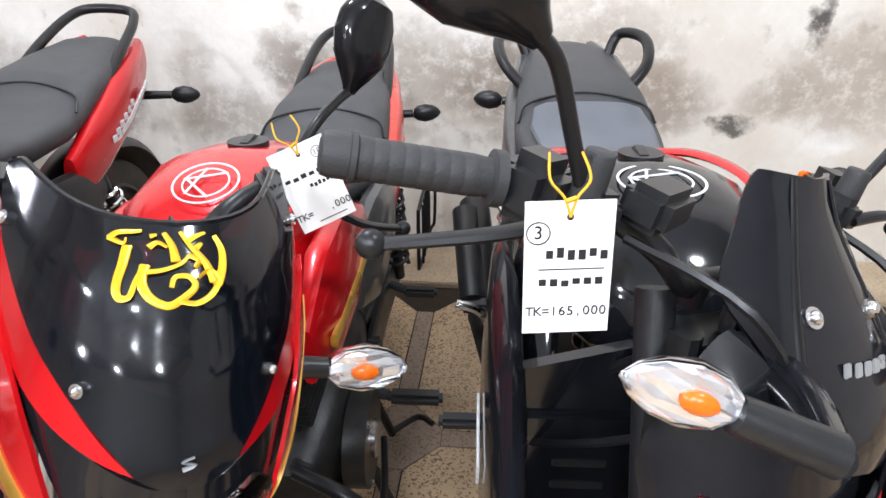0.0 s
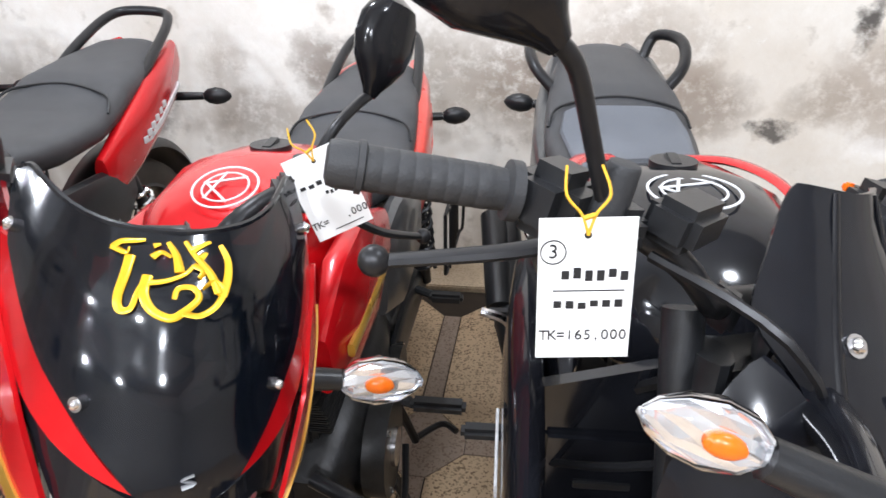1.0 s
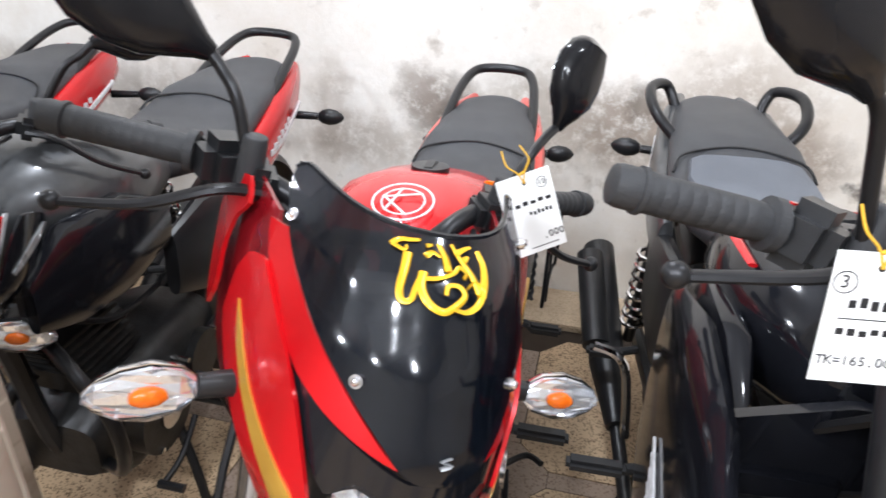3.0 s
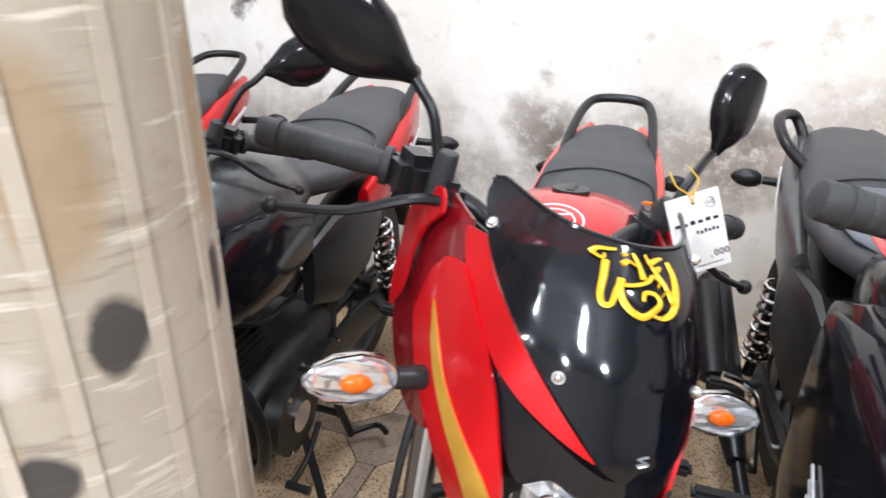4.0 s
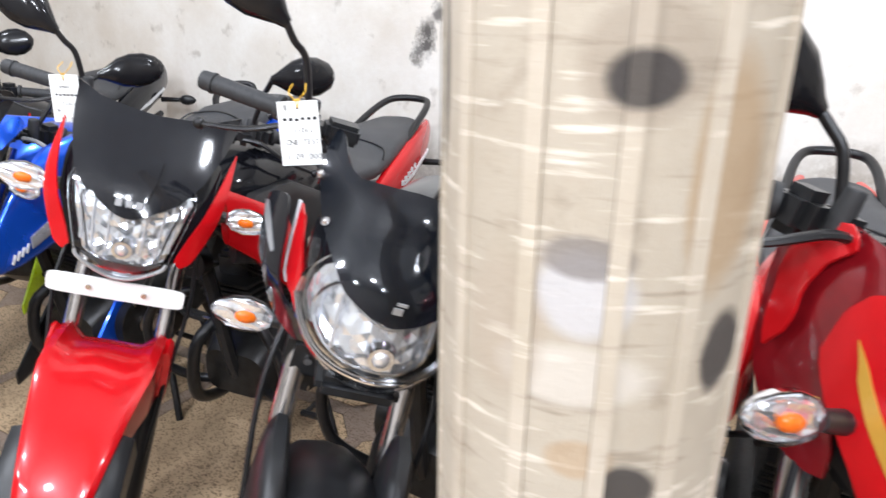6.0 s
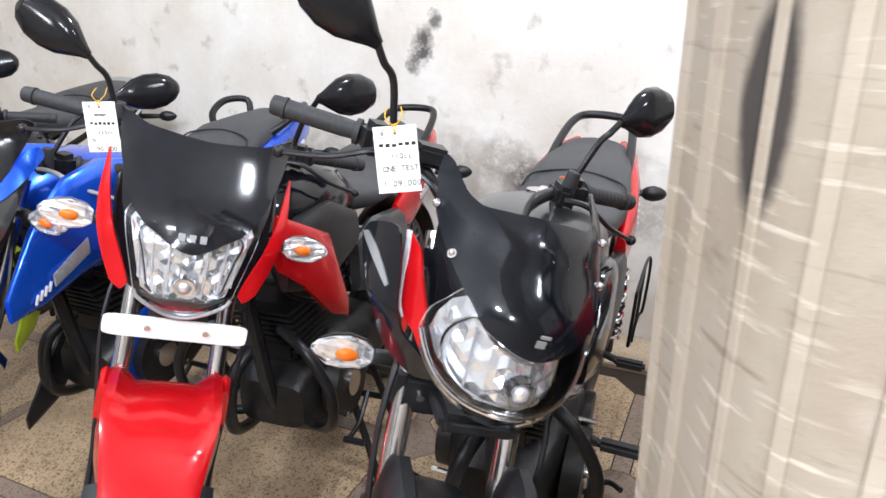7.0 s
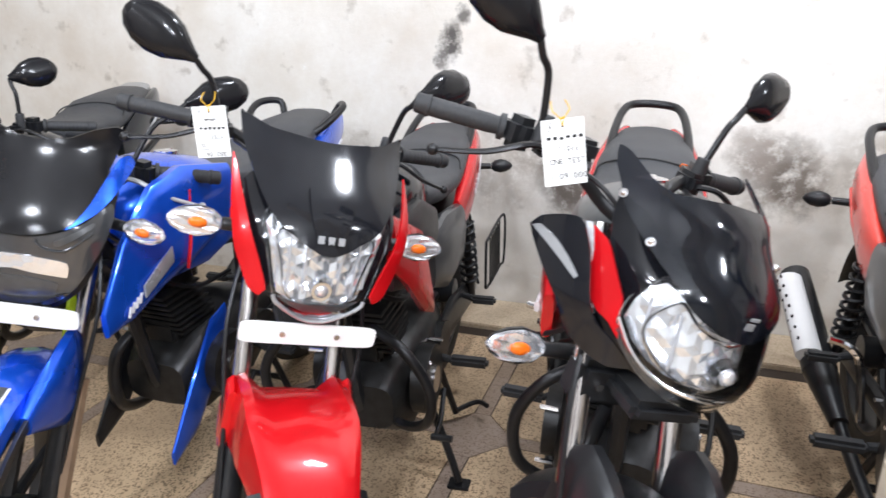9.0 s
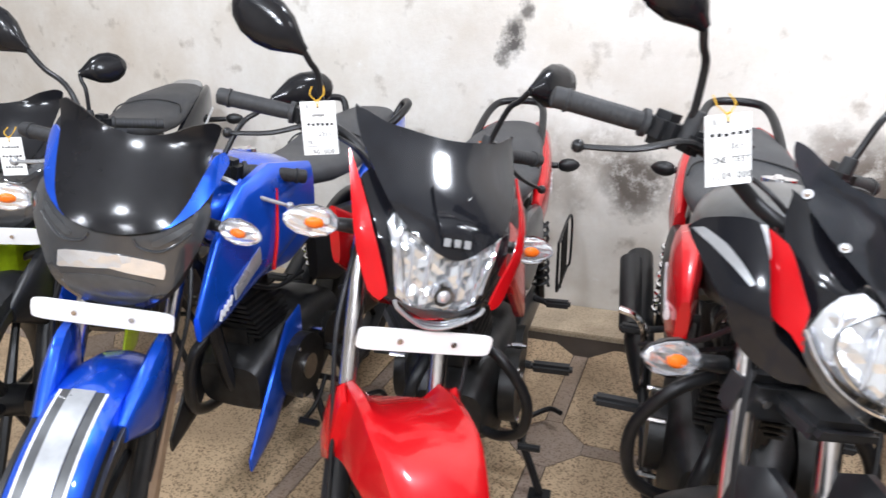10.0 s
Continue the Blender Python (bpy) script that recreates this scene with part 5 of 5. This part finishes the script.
def front_f(cfg):
    root, m = base_bike(cfg)
    paint, word = cfg["paint"], cfg["word"]
    fn = fairing(lerp([(-0.2, 0.11), (0.2, 0.15), (0.5, 0.165), (1, 0.165)]), lerp([(-0.2, 0.13), (0, 0.10), (0.2, 0.075), (0.5, 0.085), (1, 0.20)]), 0.74, 1.07, lerp([(0, 0.07), (1, 0.09)]))
    panel(fn, [(0, 0.70), (0.5, 0.80), (0.9, 0.78), (0.9, 0.45), (0.6, 0.10), (0.3, -0.02), (0, -0.05)], PLASTIC, "cowl", root, m, -0.016, "black inner cowl")
    panel(fn, [(0, 0.975), (0.12, 0.985), (0.26, 1.02), (0.42, 1.075), (0.60, 1.10), (0.70, 1.07), (0.64, 0.92), (0.58, 0.78), (0.50, 0.66), (0.41, 0.575), (0.30, 0.54), (0.10, 0.512), (0, 0.51)], SATIN, "visor", root, m, 0.010, "satin black visor")
    pair(fn, [(0.36, 0.548), (0.44, 0.60), (0.52, 0.68), (0.60, 0.80), (0.68, 0.90), (0.80, 0.92), (0.92, 0.86), (0.78, 0.74), (0.60, 0.63)], cfg.get("cheek", paint), "cheek", root, m, 0.006, "glossy cheek panel")
    panel(fn, [(0, 0.505), (0.12, 0.507), (0.32, 0.535), (0.52, 0.59), (0.74, 0.68), (0.82, 0.60), (0.74, 0.45), (0.60, 0.26), (0.42, 0.12), (0.22, 0.04), (0, 0.01)], SMOKE, "headlight_lens", root, m, 0.002, "smoked headlight lens")
    panel(fn, [(0, 0.40), (0.20, 0.39), (0.42, 0.36), (0.44, 0.27), (0.30, 0.285), (0.14, 0.30), (0, 0.315)], REFLECTOR, "reflector", root, m, 0.005, "bright reflector strip")
    panel(fn, [(0, 0.27), (0.2, 0.26), (0.38, 0.23), (0.34, 0.14), (0.18, 0.08), (0, 0.06)], GREY, "lower_lamp", root, m, 0.004, "grey lower lamp bowl")
    for s in (-1, 1):
        part("lens_fold", tube([fn(s * u, v) + Vector((0, -0.003, 0)) for u, v in ((0.16, 0.50), (0.22, 0.45), (0.40, 0.44), (0.62, 0.54))], 0.004, 8, 4, flat=0.6), SMOKE, root, m=m)
        part("lens_mark", sheet(fn, [(s * 0.30, 0.49), (s * 0.58, 0.585), (s * 0.60, 0.56), (s * 0.34, 0.46)], 0.0045, 0.003), GREY, root, m=m)
    plate(root, m, (-0.006, 0.07, 0.746), 0.252, 0.044)
    part("plate_bracket", box((0, 0.135, 0.745), (0.10, 0.10, 0.03), 0.008), PLASTIC, root, m=m)
    for s in (-1, 1):
        part("flank_panel", loft([(0.18, 0.655, 0.71, 0.015, 3), (0.26, 0.665, 0.84, 0.03, 3), (0.36, 0.70, 0.93, 0.045, 3), (0.46, 0.72, 0.955, 0.055, 3), (0.64, 0.78, 0.92, 0.035, 3)], 18, s * 0.172), paint, root, f"glossy {word} flank panel", m=Matrix.Translation((0, 0, cfg.get("flank_z", 0.0))))
        part("flank_mark", loft([(0.28, 0.705, 0.735, 0.006, 3), (0.38, 0.75, 0.79, 0.006, 3)], 10, s * 0.194), SILVER, root)
        for k in range(4):
            part("flank_bar", box((s * 0.188, 0.236 + 0.012 * k, 0.690 + 0.006 * k), (0.004, 0.006, 0.024), 0.001, rot=Matrix.Rotation(-0.4, 4, "X")), STRIPE, root)
        part("red_line", tube([(s * 0.196, 0.46, 0.90), (s * 0.202, 0.44, 0.80), (s * 0.198, 0.42, 0.72)], 0.005, 8, flat=0.5), RED, root)
        part("belly_panel", loft([(0.36, 0.18, 0.22, 0.010, 3), (0.46, 0.22, 0.36, 0.018, 3), (0.57, 0.33, 0.50, 0.018, 3), (0.64, 0.43, 0.52, 0.01, 3)], 12, s * 0.12), paint if s > 0 else PLASTIC, root, f"{word} belly panel" if s > 0 else "")
        indicator(root, (s * 0.12, 0.19, 0.915), (s * 0.05, -0.015, 0), m, False, 1.05)
    return root


def front_a(cfg):
    root, m = base_bike(cfg)
    fn = fairing(lerp([(0, 0.09), (0.3, 0.14), (0.55, 0.145), (0.8, 0.125), (1, 0.09)]), lerp([(0, 0.17), (0.3, 0.11), (0.6, 0.15), (1, 0.285)]), 0.66, 1.05, const(0.12))
    panel(fn, [(0, 0.66), (0.4, 0.70), (0.9, 0.62), (0.95, 0.40), (0.6, 0.10), (0, 0.02)], GLOSS, "cowl", root, m, -0.010, "black inner cowl")
    vis = panel(fn, [(0, 0.995), (0.20, 0.997), (0.37, 0.99), (0.43, 0.95), (0.51, 0.87), (0.60, 0.80), (0.585, 0.765), (0.49, 0.72), (0.40, 0.64), (0.28, 0.575), (0, 0.55)], GLOSS, "visor", root, m, 0.008, "black fly screen with folded edges")
    for s in (-1, 1):
        part("screen_fold", tube([fn(s * u, v) + Vector((0, -0.0085, 0.003)) for u, v in ((0.20, 0.99), (0.22, 0.90), (0.30, 0.80), (0.36, 0.70))], (0.003, 0.005), 8, 4, flat=0.5), SATIN, vis, m=m)
    pair(fn, [(0.46, 0.69), (0.60, 0.74), (0.78, 0.66), (0.92, 0.48), (0.80, 0.30), (0.60, 0.24), (0.52, 0.40), (0.40, 0.52), (0.38, 0.60)], GLOSS, "cheek", root, m, 0.012, "glossy black cheek panel")
    pair(fn, [(0.62, 0.47), (0.70, 0.46), (0.62, 0.25), (0.50, 0.06), (0.44, 0.08), (0.54, 0.26)], RED, "red_flash", root, m, 0.017, "red flash")
    panel(fn, [(0, 0.46), (0.30, 0.47), (0.50, 0.38), (0.50, 0.20), (0.3, 0.08), (0, 0.05)], SMOKE, "headlight_lens", root, m, 0.004, "smoked headlight lens")
    cover = part("radiator_cover", join(slab([(-0.188, 0.80), (-0.192, 0.60), (-0.172, 0.42), (-0.03, 0.37), (0.03, 0.37), (0.172, 0.42), (0.192, 0.60), (0.188, 0.80), (0.05, 0.84), (-0.05, 0.84)], 0.338, 0.352), box((-0.10, 0.336, 0.62), (0.13, 0.012, 0.26), 0.005), box((0.10, 0.336, 0.62), (0.13, 0.012, 0.26), 0.005)), GLOSS, root, "glossy black front cover")
    for k in range(5):
        for s in (-1, 1):
            part("slot", box((s * 0.10, 0.329, 0.54 + 0.035 * k), (0.06, 0.004, 0.010), 0.001), PLASTIC, cover)
    for uu in (-0.23, 0.23):
        stud(fn, uu, 0.78, vis, m, 0.008, 0.0085)
    bars = [box(fn(uu, 0.73) + Vector((0, -0.013, 0)), (0.0095, 0.002, 0.011), 0.001, rot=Matrix.Rotation(radians(-30), 4, "X")) for uu in (-0.14, -0.07, 0.0, 0.07, 0.14)]
    part("visor_mark", join(*bars), SILVER, vis, "small silver mark bars", m=m)
    for s in (-1, 1):
        part("stalk", tube([(s * 0.05, 0.22, 0.925), (s * 0.110, 0.16, 0.945), (s * 0.176, 0.116, 0.963)], (0.018, 0.011), 12), GLOSS, root, m=m)
        indicator(root, (s * 0.172, 0.117, 0.963), (s * 0.045, 0.036, 0.007), m, False, 0.74)
        fl = part("flank_panel", loft([(0.12, 0.62, 0.72, 0.02, 3), (0.26, 0.44, 0.86, 0.04, 3), (0.42, 0.42, 0.88, 0.05, 3), (0.56, 0.52, 0.84, 0.03, 3)], 16, s * 0.185), GLOSS, root, "glossy black flank panel")
        # Grey tube stands in for the highlight along the glossy flank edge.
        part("flank_glint", tube([(s * 0.200, 0.13, 0.70), (s * 0.205, 0.20, 0.60), (s * 0.206, 0.26, 0.45), (s * 0.205, 0.30, 0.43)], 0.006, 8), GREY, fl, "grey strip painted as the flank edge highlight")
        part("tank_edge", tube([(s * 0.05, 0.82, 0.855), (s * 0.105, 0.74, 0.885), (s * 0.130, 0.62, 0.905), (s * 0.125, 0.50, 0.905)], (0.014, 0.006), 8, flat=0.5), RED, root, "red tank edge")
        for k in range(5):
            part("wing_mark", loft([(0.33 + 0.006 * k, 0.66 - 0.012 * k, 0.668 - 0.012 * k, 0.004, 3), (0.40 - 0.006 * k, 0.71 - 0.018 * k, 0.716 - 0.018 * k, 0.004, 3)], 8, s * 0.212), STRIPE, fl, "pale wing mark stripe")
    return root


front_a(dict(at=(-0.009, 0.759, 3.6, 0.6, 36), bar=(-0.054, -0.017, -0.054), mirror=((-0.268, 0.330, 1.108), (-0.385, 0.356, 1.192)), mirror_wide=1.1, stem_bow=0.1, rear_z=0.03, label="black motorcycle with a black fly screen and grey seat", tank=GLOSS, shroud=GLOSS, tail=GREY, split_rail=True, emblem=0.052, emblem_y=0.53, guard=False, pad=True, grip_end=0.362, lever_up=0.022, stanchion=PLASTIC, side=PLASTIC, tank_z=-0.01))
front_b(dict(at=(-0.585, 0.798, 2.4, 1.0, 34.8), bar=(-0.048, -0.067, -0.092), rear_z=-0.024, label="red motorcycle with a smoked visor and gold lettering", tank=RED, shroud=RED, shroud_stripe=GOLDP, tail=ORED, emblem=0.042, spring=WIRE, guard_z=-0.12, shield=WHITEP, tail_stripe=ORED, master=False, mirror=((-0.18, 0.332, 1.104), (-0.315, 0.342, 1.160)), mirror_near=((0.222, 0.372, 1.095), (0.245, 0.412, 1.200)), glass_way=(-0.35, 1, -0.1), tank_z=-0.02))
front_d(dict(at=(-1.264, 0.775, 4.2, 3.8, 37), bar=(-0.052, -0.046, 0.062), rear_z=0.035, label="black motorcycle with red flashes and a large clear headlight", tank=GREY, shroud=RED, shroud_near=GLOSS, shroud_stripe=STRIPE, tail=RED, tail_bars=6, guard_z=0.05, guard_w=0.82, spring=CHROME, mirror=((-0.222, 0.420, 1.146), (-0.350, 0.435, 1.215)), mirror_near=((0.211, 0.470, 1.14), (0.315, 0.525, 1.185)), side=PLASTIC))
front_e(dict(at=(-1.847, 0.870, 7.0, 1.0, 38), bar=(-0.05, -0.032, 0.027), rear_z=0.014, label="black and red motorcycle with a red fender and white plate", tank=GLOSS, shroud=PLASTIC, tail=RED, tail_bars=5, guard_w=0.86, fender=RED, spring=WIRE, master=False, shaped=True, mirror=((-0.228, 0.385, 1.126), (-0.350, 0.420, 1.185)), mirror_near=((0.19, 0.34, 1.155), (0.315, 0.42, 1.185)), side=GREY))
front_f(dict(at=(-2.463, 0.800, 4.0, 2.9, 26), bar=(-0.087, -0.078, -0.041), rear_z=0.065, label="blue motorcycle with a satin black visor and striped fender", word="blue", paint=BLUE, tank=BLUE, shroud=BLUE, tail=BLUE, fender=BLUE, fender_wide=0.88, fender_stripe=True, guard=False, lever=SILVER, mirror=((-0.285, 0.42, 1.135), (-0.40, 0.44, 1.19)), mirror_near=((0.205, 0.475, 1.115), (0.325, 0.575, 1.155)), split_rail=True, side=PLASTIC))
front_f(dict(at=(-3.07, 1.06, 21.0, 2.0, 9), bar=(-0.07, -0.05, 0.0), rear_z=0.12, label="black and lime motorcycle beside a blue one", word="lime", bare_tail=True, flank_z=-0.20, cheek=GLOSS, paint=LIME, tank=GLOSS, shroud=PLASTIC, tail=GLOSS, mirror=((-0.21, 0.42, 1.11), (-0.33, 0.45, 1.16)), mirror_near=((0.13, 0.40, 1.125), (0.24, 0.46, 1.155)), side=PLASTIC))


# ---- price tags ----
def price_tag(hole, yaw, tilt, roll, lines, label, wdt=0.060, hgt=0.092):
    root = tagged(new("price_tag"), label, "price tag", "price tags")
    root.matrix_basis = pose(*hole, -tilt, roll, yaw)
    card = bmesh.new()
    skin(card, [[Vector((sx * wdt / 2, yy, 0.010 - hgt * sz)) for sx, sz in ((-1, 0), (1, 0), (1, 1), (-1, 1))] for yy in (-0.0004, 0.0004)])
    part("card", card, CARD, root)
    part("hole", tube([(0, -0.0010, 0), (0, 0.0008, 0)], 0.0022, 10), INK, root)
    part("string", join(tube([(0, -0.001, 0), (-0.004, 0, 0.012), (-0.012, 0.004, 0.022), (-0.010, 0.02, 0.034)], 0.0009, 5), tube([(0, -0.001, 0), (0.004, 0, 0.012), (0.012, 0.004, 0.022), (0.010, 0.02, 0.034)], 0.0009, 5), tube([(-0.003, -0.001, 0.010), (0.003, -0.001, 0.012)], 0.0016, 5)), STRING, root, "yellow string")
    flat = Matrix.Translation((0, -0.0008, 0)) @ Matrix.Rotation(radians(90), 4, "X")
    for kind, val, px, pz, size in lines:
        if kind == "text":
            for k, ch in enumerate(val):
                if ch != " ":
                    part("writing", text_mesh(ch, size), INK, root, m=flat @ Matrix.Translation((px + (k - (len(val) - 1) / 2) * size * 0.56, pz, 0)))
            continue
        elif kind == "line":
            b = box((0, 0, 0), (val, size, 0.0004), 0)
        elif kind == "ring":
            b = bmesh.new()
            ring = lambda rr, z: [Vector((rr * math.cos(2 * math.pi * i / 20), rr * math.sin(2 * math.pi * i / 20), z)) for i in range(20)]
            skin(b, [ring(val * 0.9, 0), ring(val, 0), ring(val, 0.0004), ring(val * 0.9, 0.0004), ring(val * 0.9, 0)], caps=False)
        else:
            rng = random.Random(int(size * 1e5) + len(lines))
            for k in range(6):
                part("writing", box((val * ((k + 0.5) / 6 - 0.5), rng.uniform(-0.1, 0.1) * size, 0), (val / 6 * 0.66, size * rng.uniform(0.42, 0.62), 0.0004), 0), INK, root, m=flat @ Matrix.Translation((px, pz, 0)))
            continue
        part("writing", b, INK, root, m=flat @ Matrix.Translation((px, pz - 0.0, 0)))
    return root


price_tag((-0.172, 0.910, 1.077), 8, 8, 0, [("ring", 0.0075, -0.019, -0.010, 0), ("text", "3", -0.019, -0.010, 0.012), ("bars", 0.040, 0.005, -0.024, 0.011), ("line", 0.041, 0.002, -0.034, 0.0008), ("bars", 0.042, 0.002, -0.043, 0.009), ("text", "TK=165,000", 0.0, -0.063, 0.0092)], "white card price tag on a yellow string", 0.0545, 0.088)
price_tag((-0.417, 1.140, 1.018), 26, 8, -17, [("ring", 0.006, 0.018, -0.004, 0), ("text", "10", 0.018, -0.004, 0.008), ("bars", 0.05, 0.0, -0.022, 0.008), ("bars", 0.026, 0.01, -0.034, 0.008), ("text", "TK=   ,000", 0.0, -0.062, 0.0105), ("line", 0.03, 0.006, -0.072, 0.0008)], "white card price tag hanging from a mirror stem", 0.058, 0.088)
price_tag((-1.350, 1.030, 1.100), 24, 6, -4, [("ring", 0.006, -0.018, 0.0, 0), ("text", "8", -0.018, 0.0, 0.009), ("bars", 0.054, 0.002, -0.016, 0.009), ("text", "110cc", 0.006, -0.032, 0.011), ("text", "ONE TEST", 0.004, -0.049, 0.011), ("text", "1,09,000", 0.004, -0.070, 0.012)], "white card price tag with a handwritten price")
price_tag((-2.950, 1.180, 0.985), 22, 6, 0, [("bars", 0.044, 0.0, -0.014, 0.009), ("bars", 0.05, 0.0, -0.036, 0.009), ("bars", 0.044, 0.0, -0.062, 0.01)], "white card price tag on a dark handlebar")
price_tag((-2.002, 1.090, 1.098), 24, 4, 0, [("ring", 0.006, -0.018, 0.0, 0), ("text", "9", -0.018, 0.0, 0.009), ("bars", 0.022, 0.0, -0.014, 0.008), ("bars", 0.048, 0.002, -0.029, 0.009), ("text", "125cc", 0.006, -0.046, 0.011), ("text", "TK", -0.018, -0.061, 0.009), ("line", 0.02, -0.016, -0.067, 0.0008), ("text", "90,000", 0.004, -0.077, 0.0115)], "white card price tag on a black mirror stem")

# ---- floor tiles ----
PX, PY, CUT, HB = 0.638, 0.655, 0.082, 0.0275
X0, Y0 = -0.475, 1.755


def flat_piece(name, outline, material, z=0.0):
    bm = skin(bmesh.new(), [[Vector((px, py, zz)) for px, py in outline] for zz in (-0.006, 0.0)])
    me = bpy.data.meshes.new(name)
    bmesh.ops.recalc_face_normals(bm, faces=bm.faces)
    bm.to_mesh(me)
    bm.free()
    me.materials.append(material)
    return me


floor_ob = bpy.data.objects["floor"]
gap = 0.002
hx, hy = PX / 2 - HB - gap, PY / 2 - HB - gap


def octagon(ya, yb):
    c = CUT
    pts = [(-hx + c, -hy), (hx - c, -hy), (hx, -hy + c), (hx, hy - c), (hx - c, hy), (-hx + c, hy), (-hx, hy - c), (-hx, -hy + c)]
    out = []
    for (ax, ay), (bx, by) in zip(pts, pts[1:] + pts[:1]):
        ia, ib = ay <= yb, by <= yb
        if ia:
            out.append((ax, ay))
        if ia != ib:
            f = (yb - ay) / (by - ay)
            out.append((ax + (bx - ax) * f, yb))
    return out


tile_mesh = flat_piece("floor_tile", octagon(-9, 9), TILE)
last_c = Y0 + PY * 0.5
side_x = flat_piece("floor_band", [(-HB + gap, -PY / 2 + HB + CUT + 0.002), (HB - gap, -PY / 2 + HB + CUT + 0.002), (HB - gap, PY / 2 - HB - CUT - 0.002), (-HB + gap, PY / 2 - HB - CUT - 0.002)], BAND)
side_y = flat_piece("floor_band", [(-PX / 2 + HB + CUT + 0.002, -HB + gap), (PX / 2 - HB - CUT - 0.002, -HB + gap), (PX / 2 - HB - CUT - 0.002, HB - gap), (-PX / 2 + HB + CUT + 0.002, HB - gap)], BAND)
k = HB + CUT
node_mesh = flat_piece("floor_star", [(-HB, -k), (HB, -k), (k, -HB), (k, HB), (HB, k), (-HB, k), (-k, HB), (-k, -HB)], BAND)


def lay(name, me, px, py):
    ob = new(name, me)
    ob.location = (px, py, 0.0)
    ob.parent = floor_ob
    ob.matrix_parent_inverse = Matrix.Translation((-floor_ob.location.x, -floor_ob.location.y, -floor_ob.location.z))


for i in range(-8, 6):
    for j in range(-8, 1):
        cx, cy = X0 + PX * (i + 0.5), Y0 + PY * (j + 0.5)
        lay("floor_tile", tile_mesh, cx, cy)
        lay("floor_band", side_x, X0 + PX * i, cy)
        lay("floor_band", side_y, cx, Y0 + PY * j)
        lay("floor_star", node_mesh, X0 + PX * i, Y0 + PY * j)
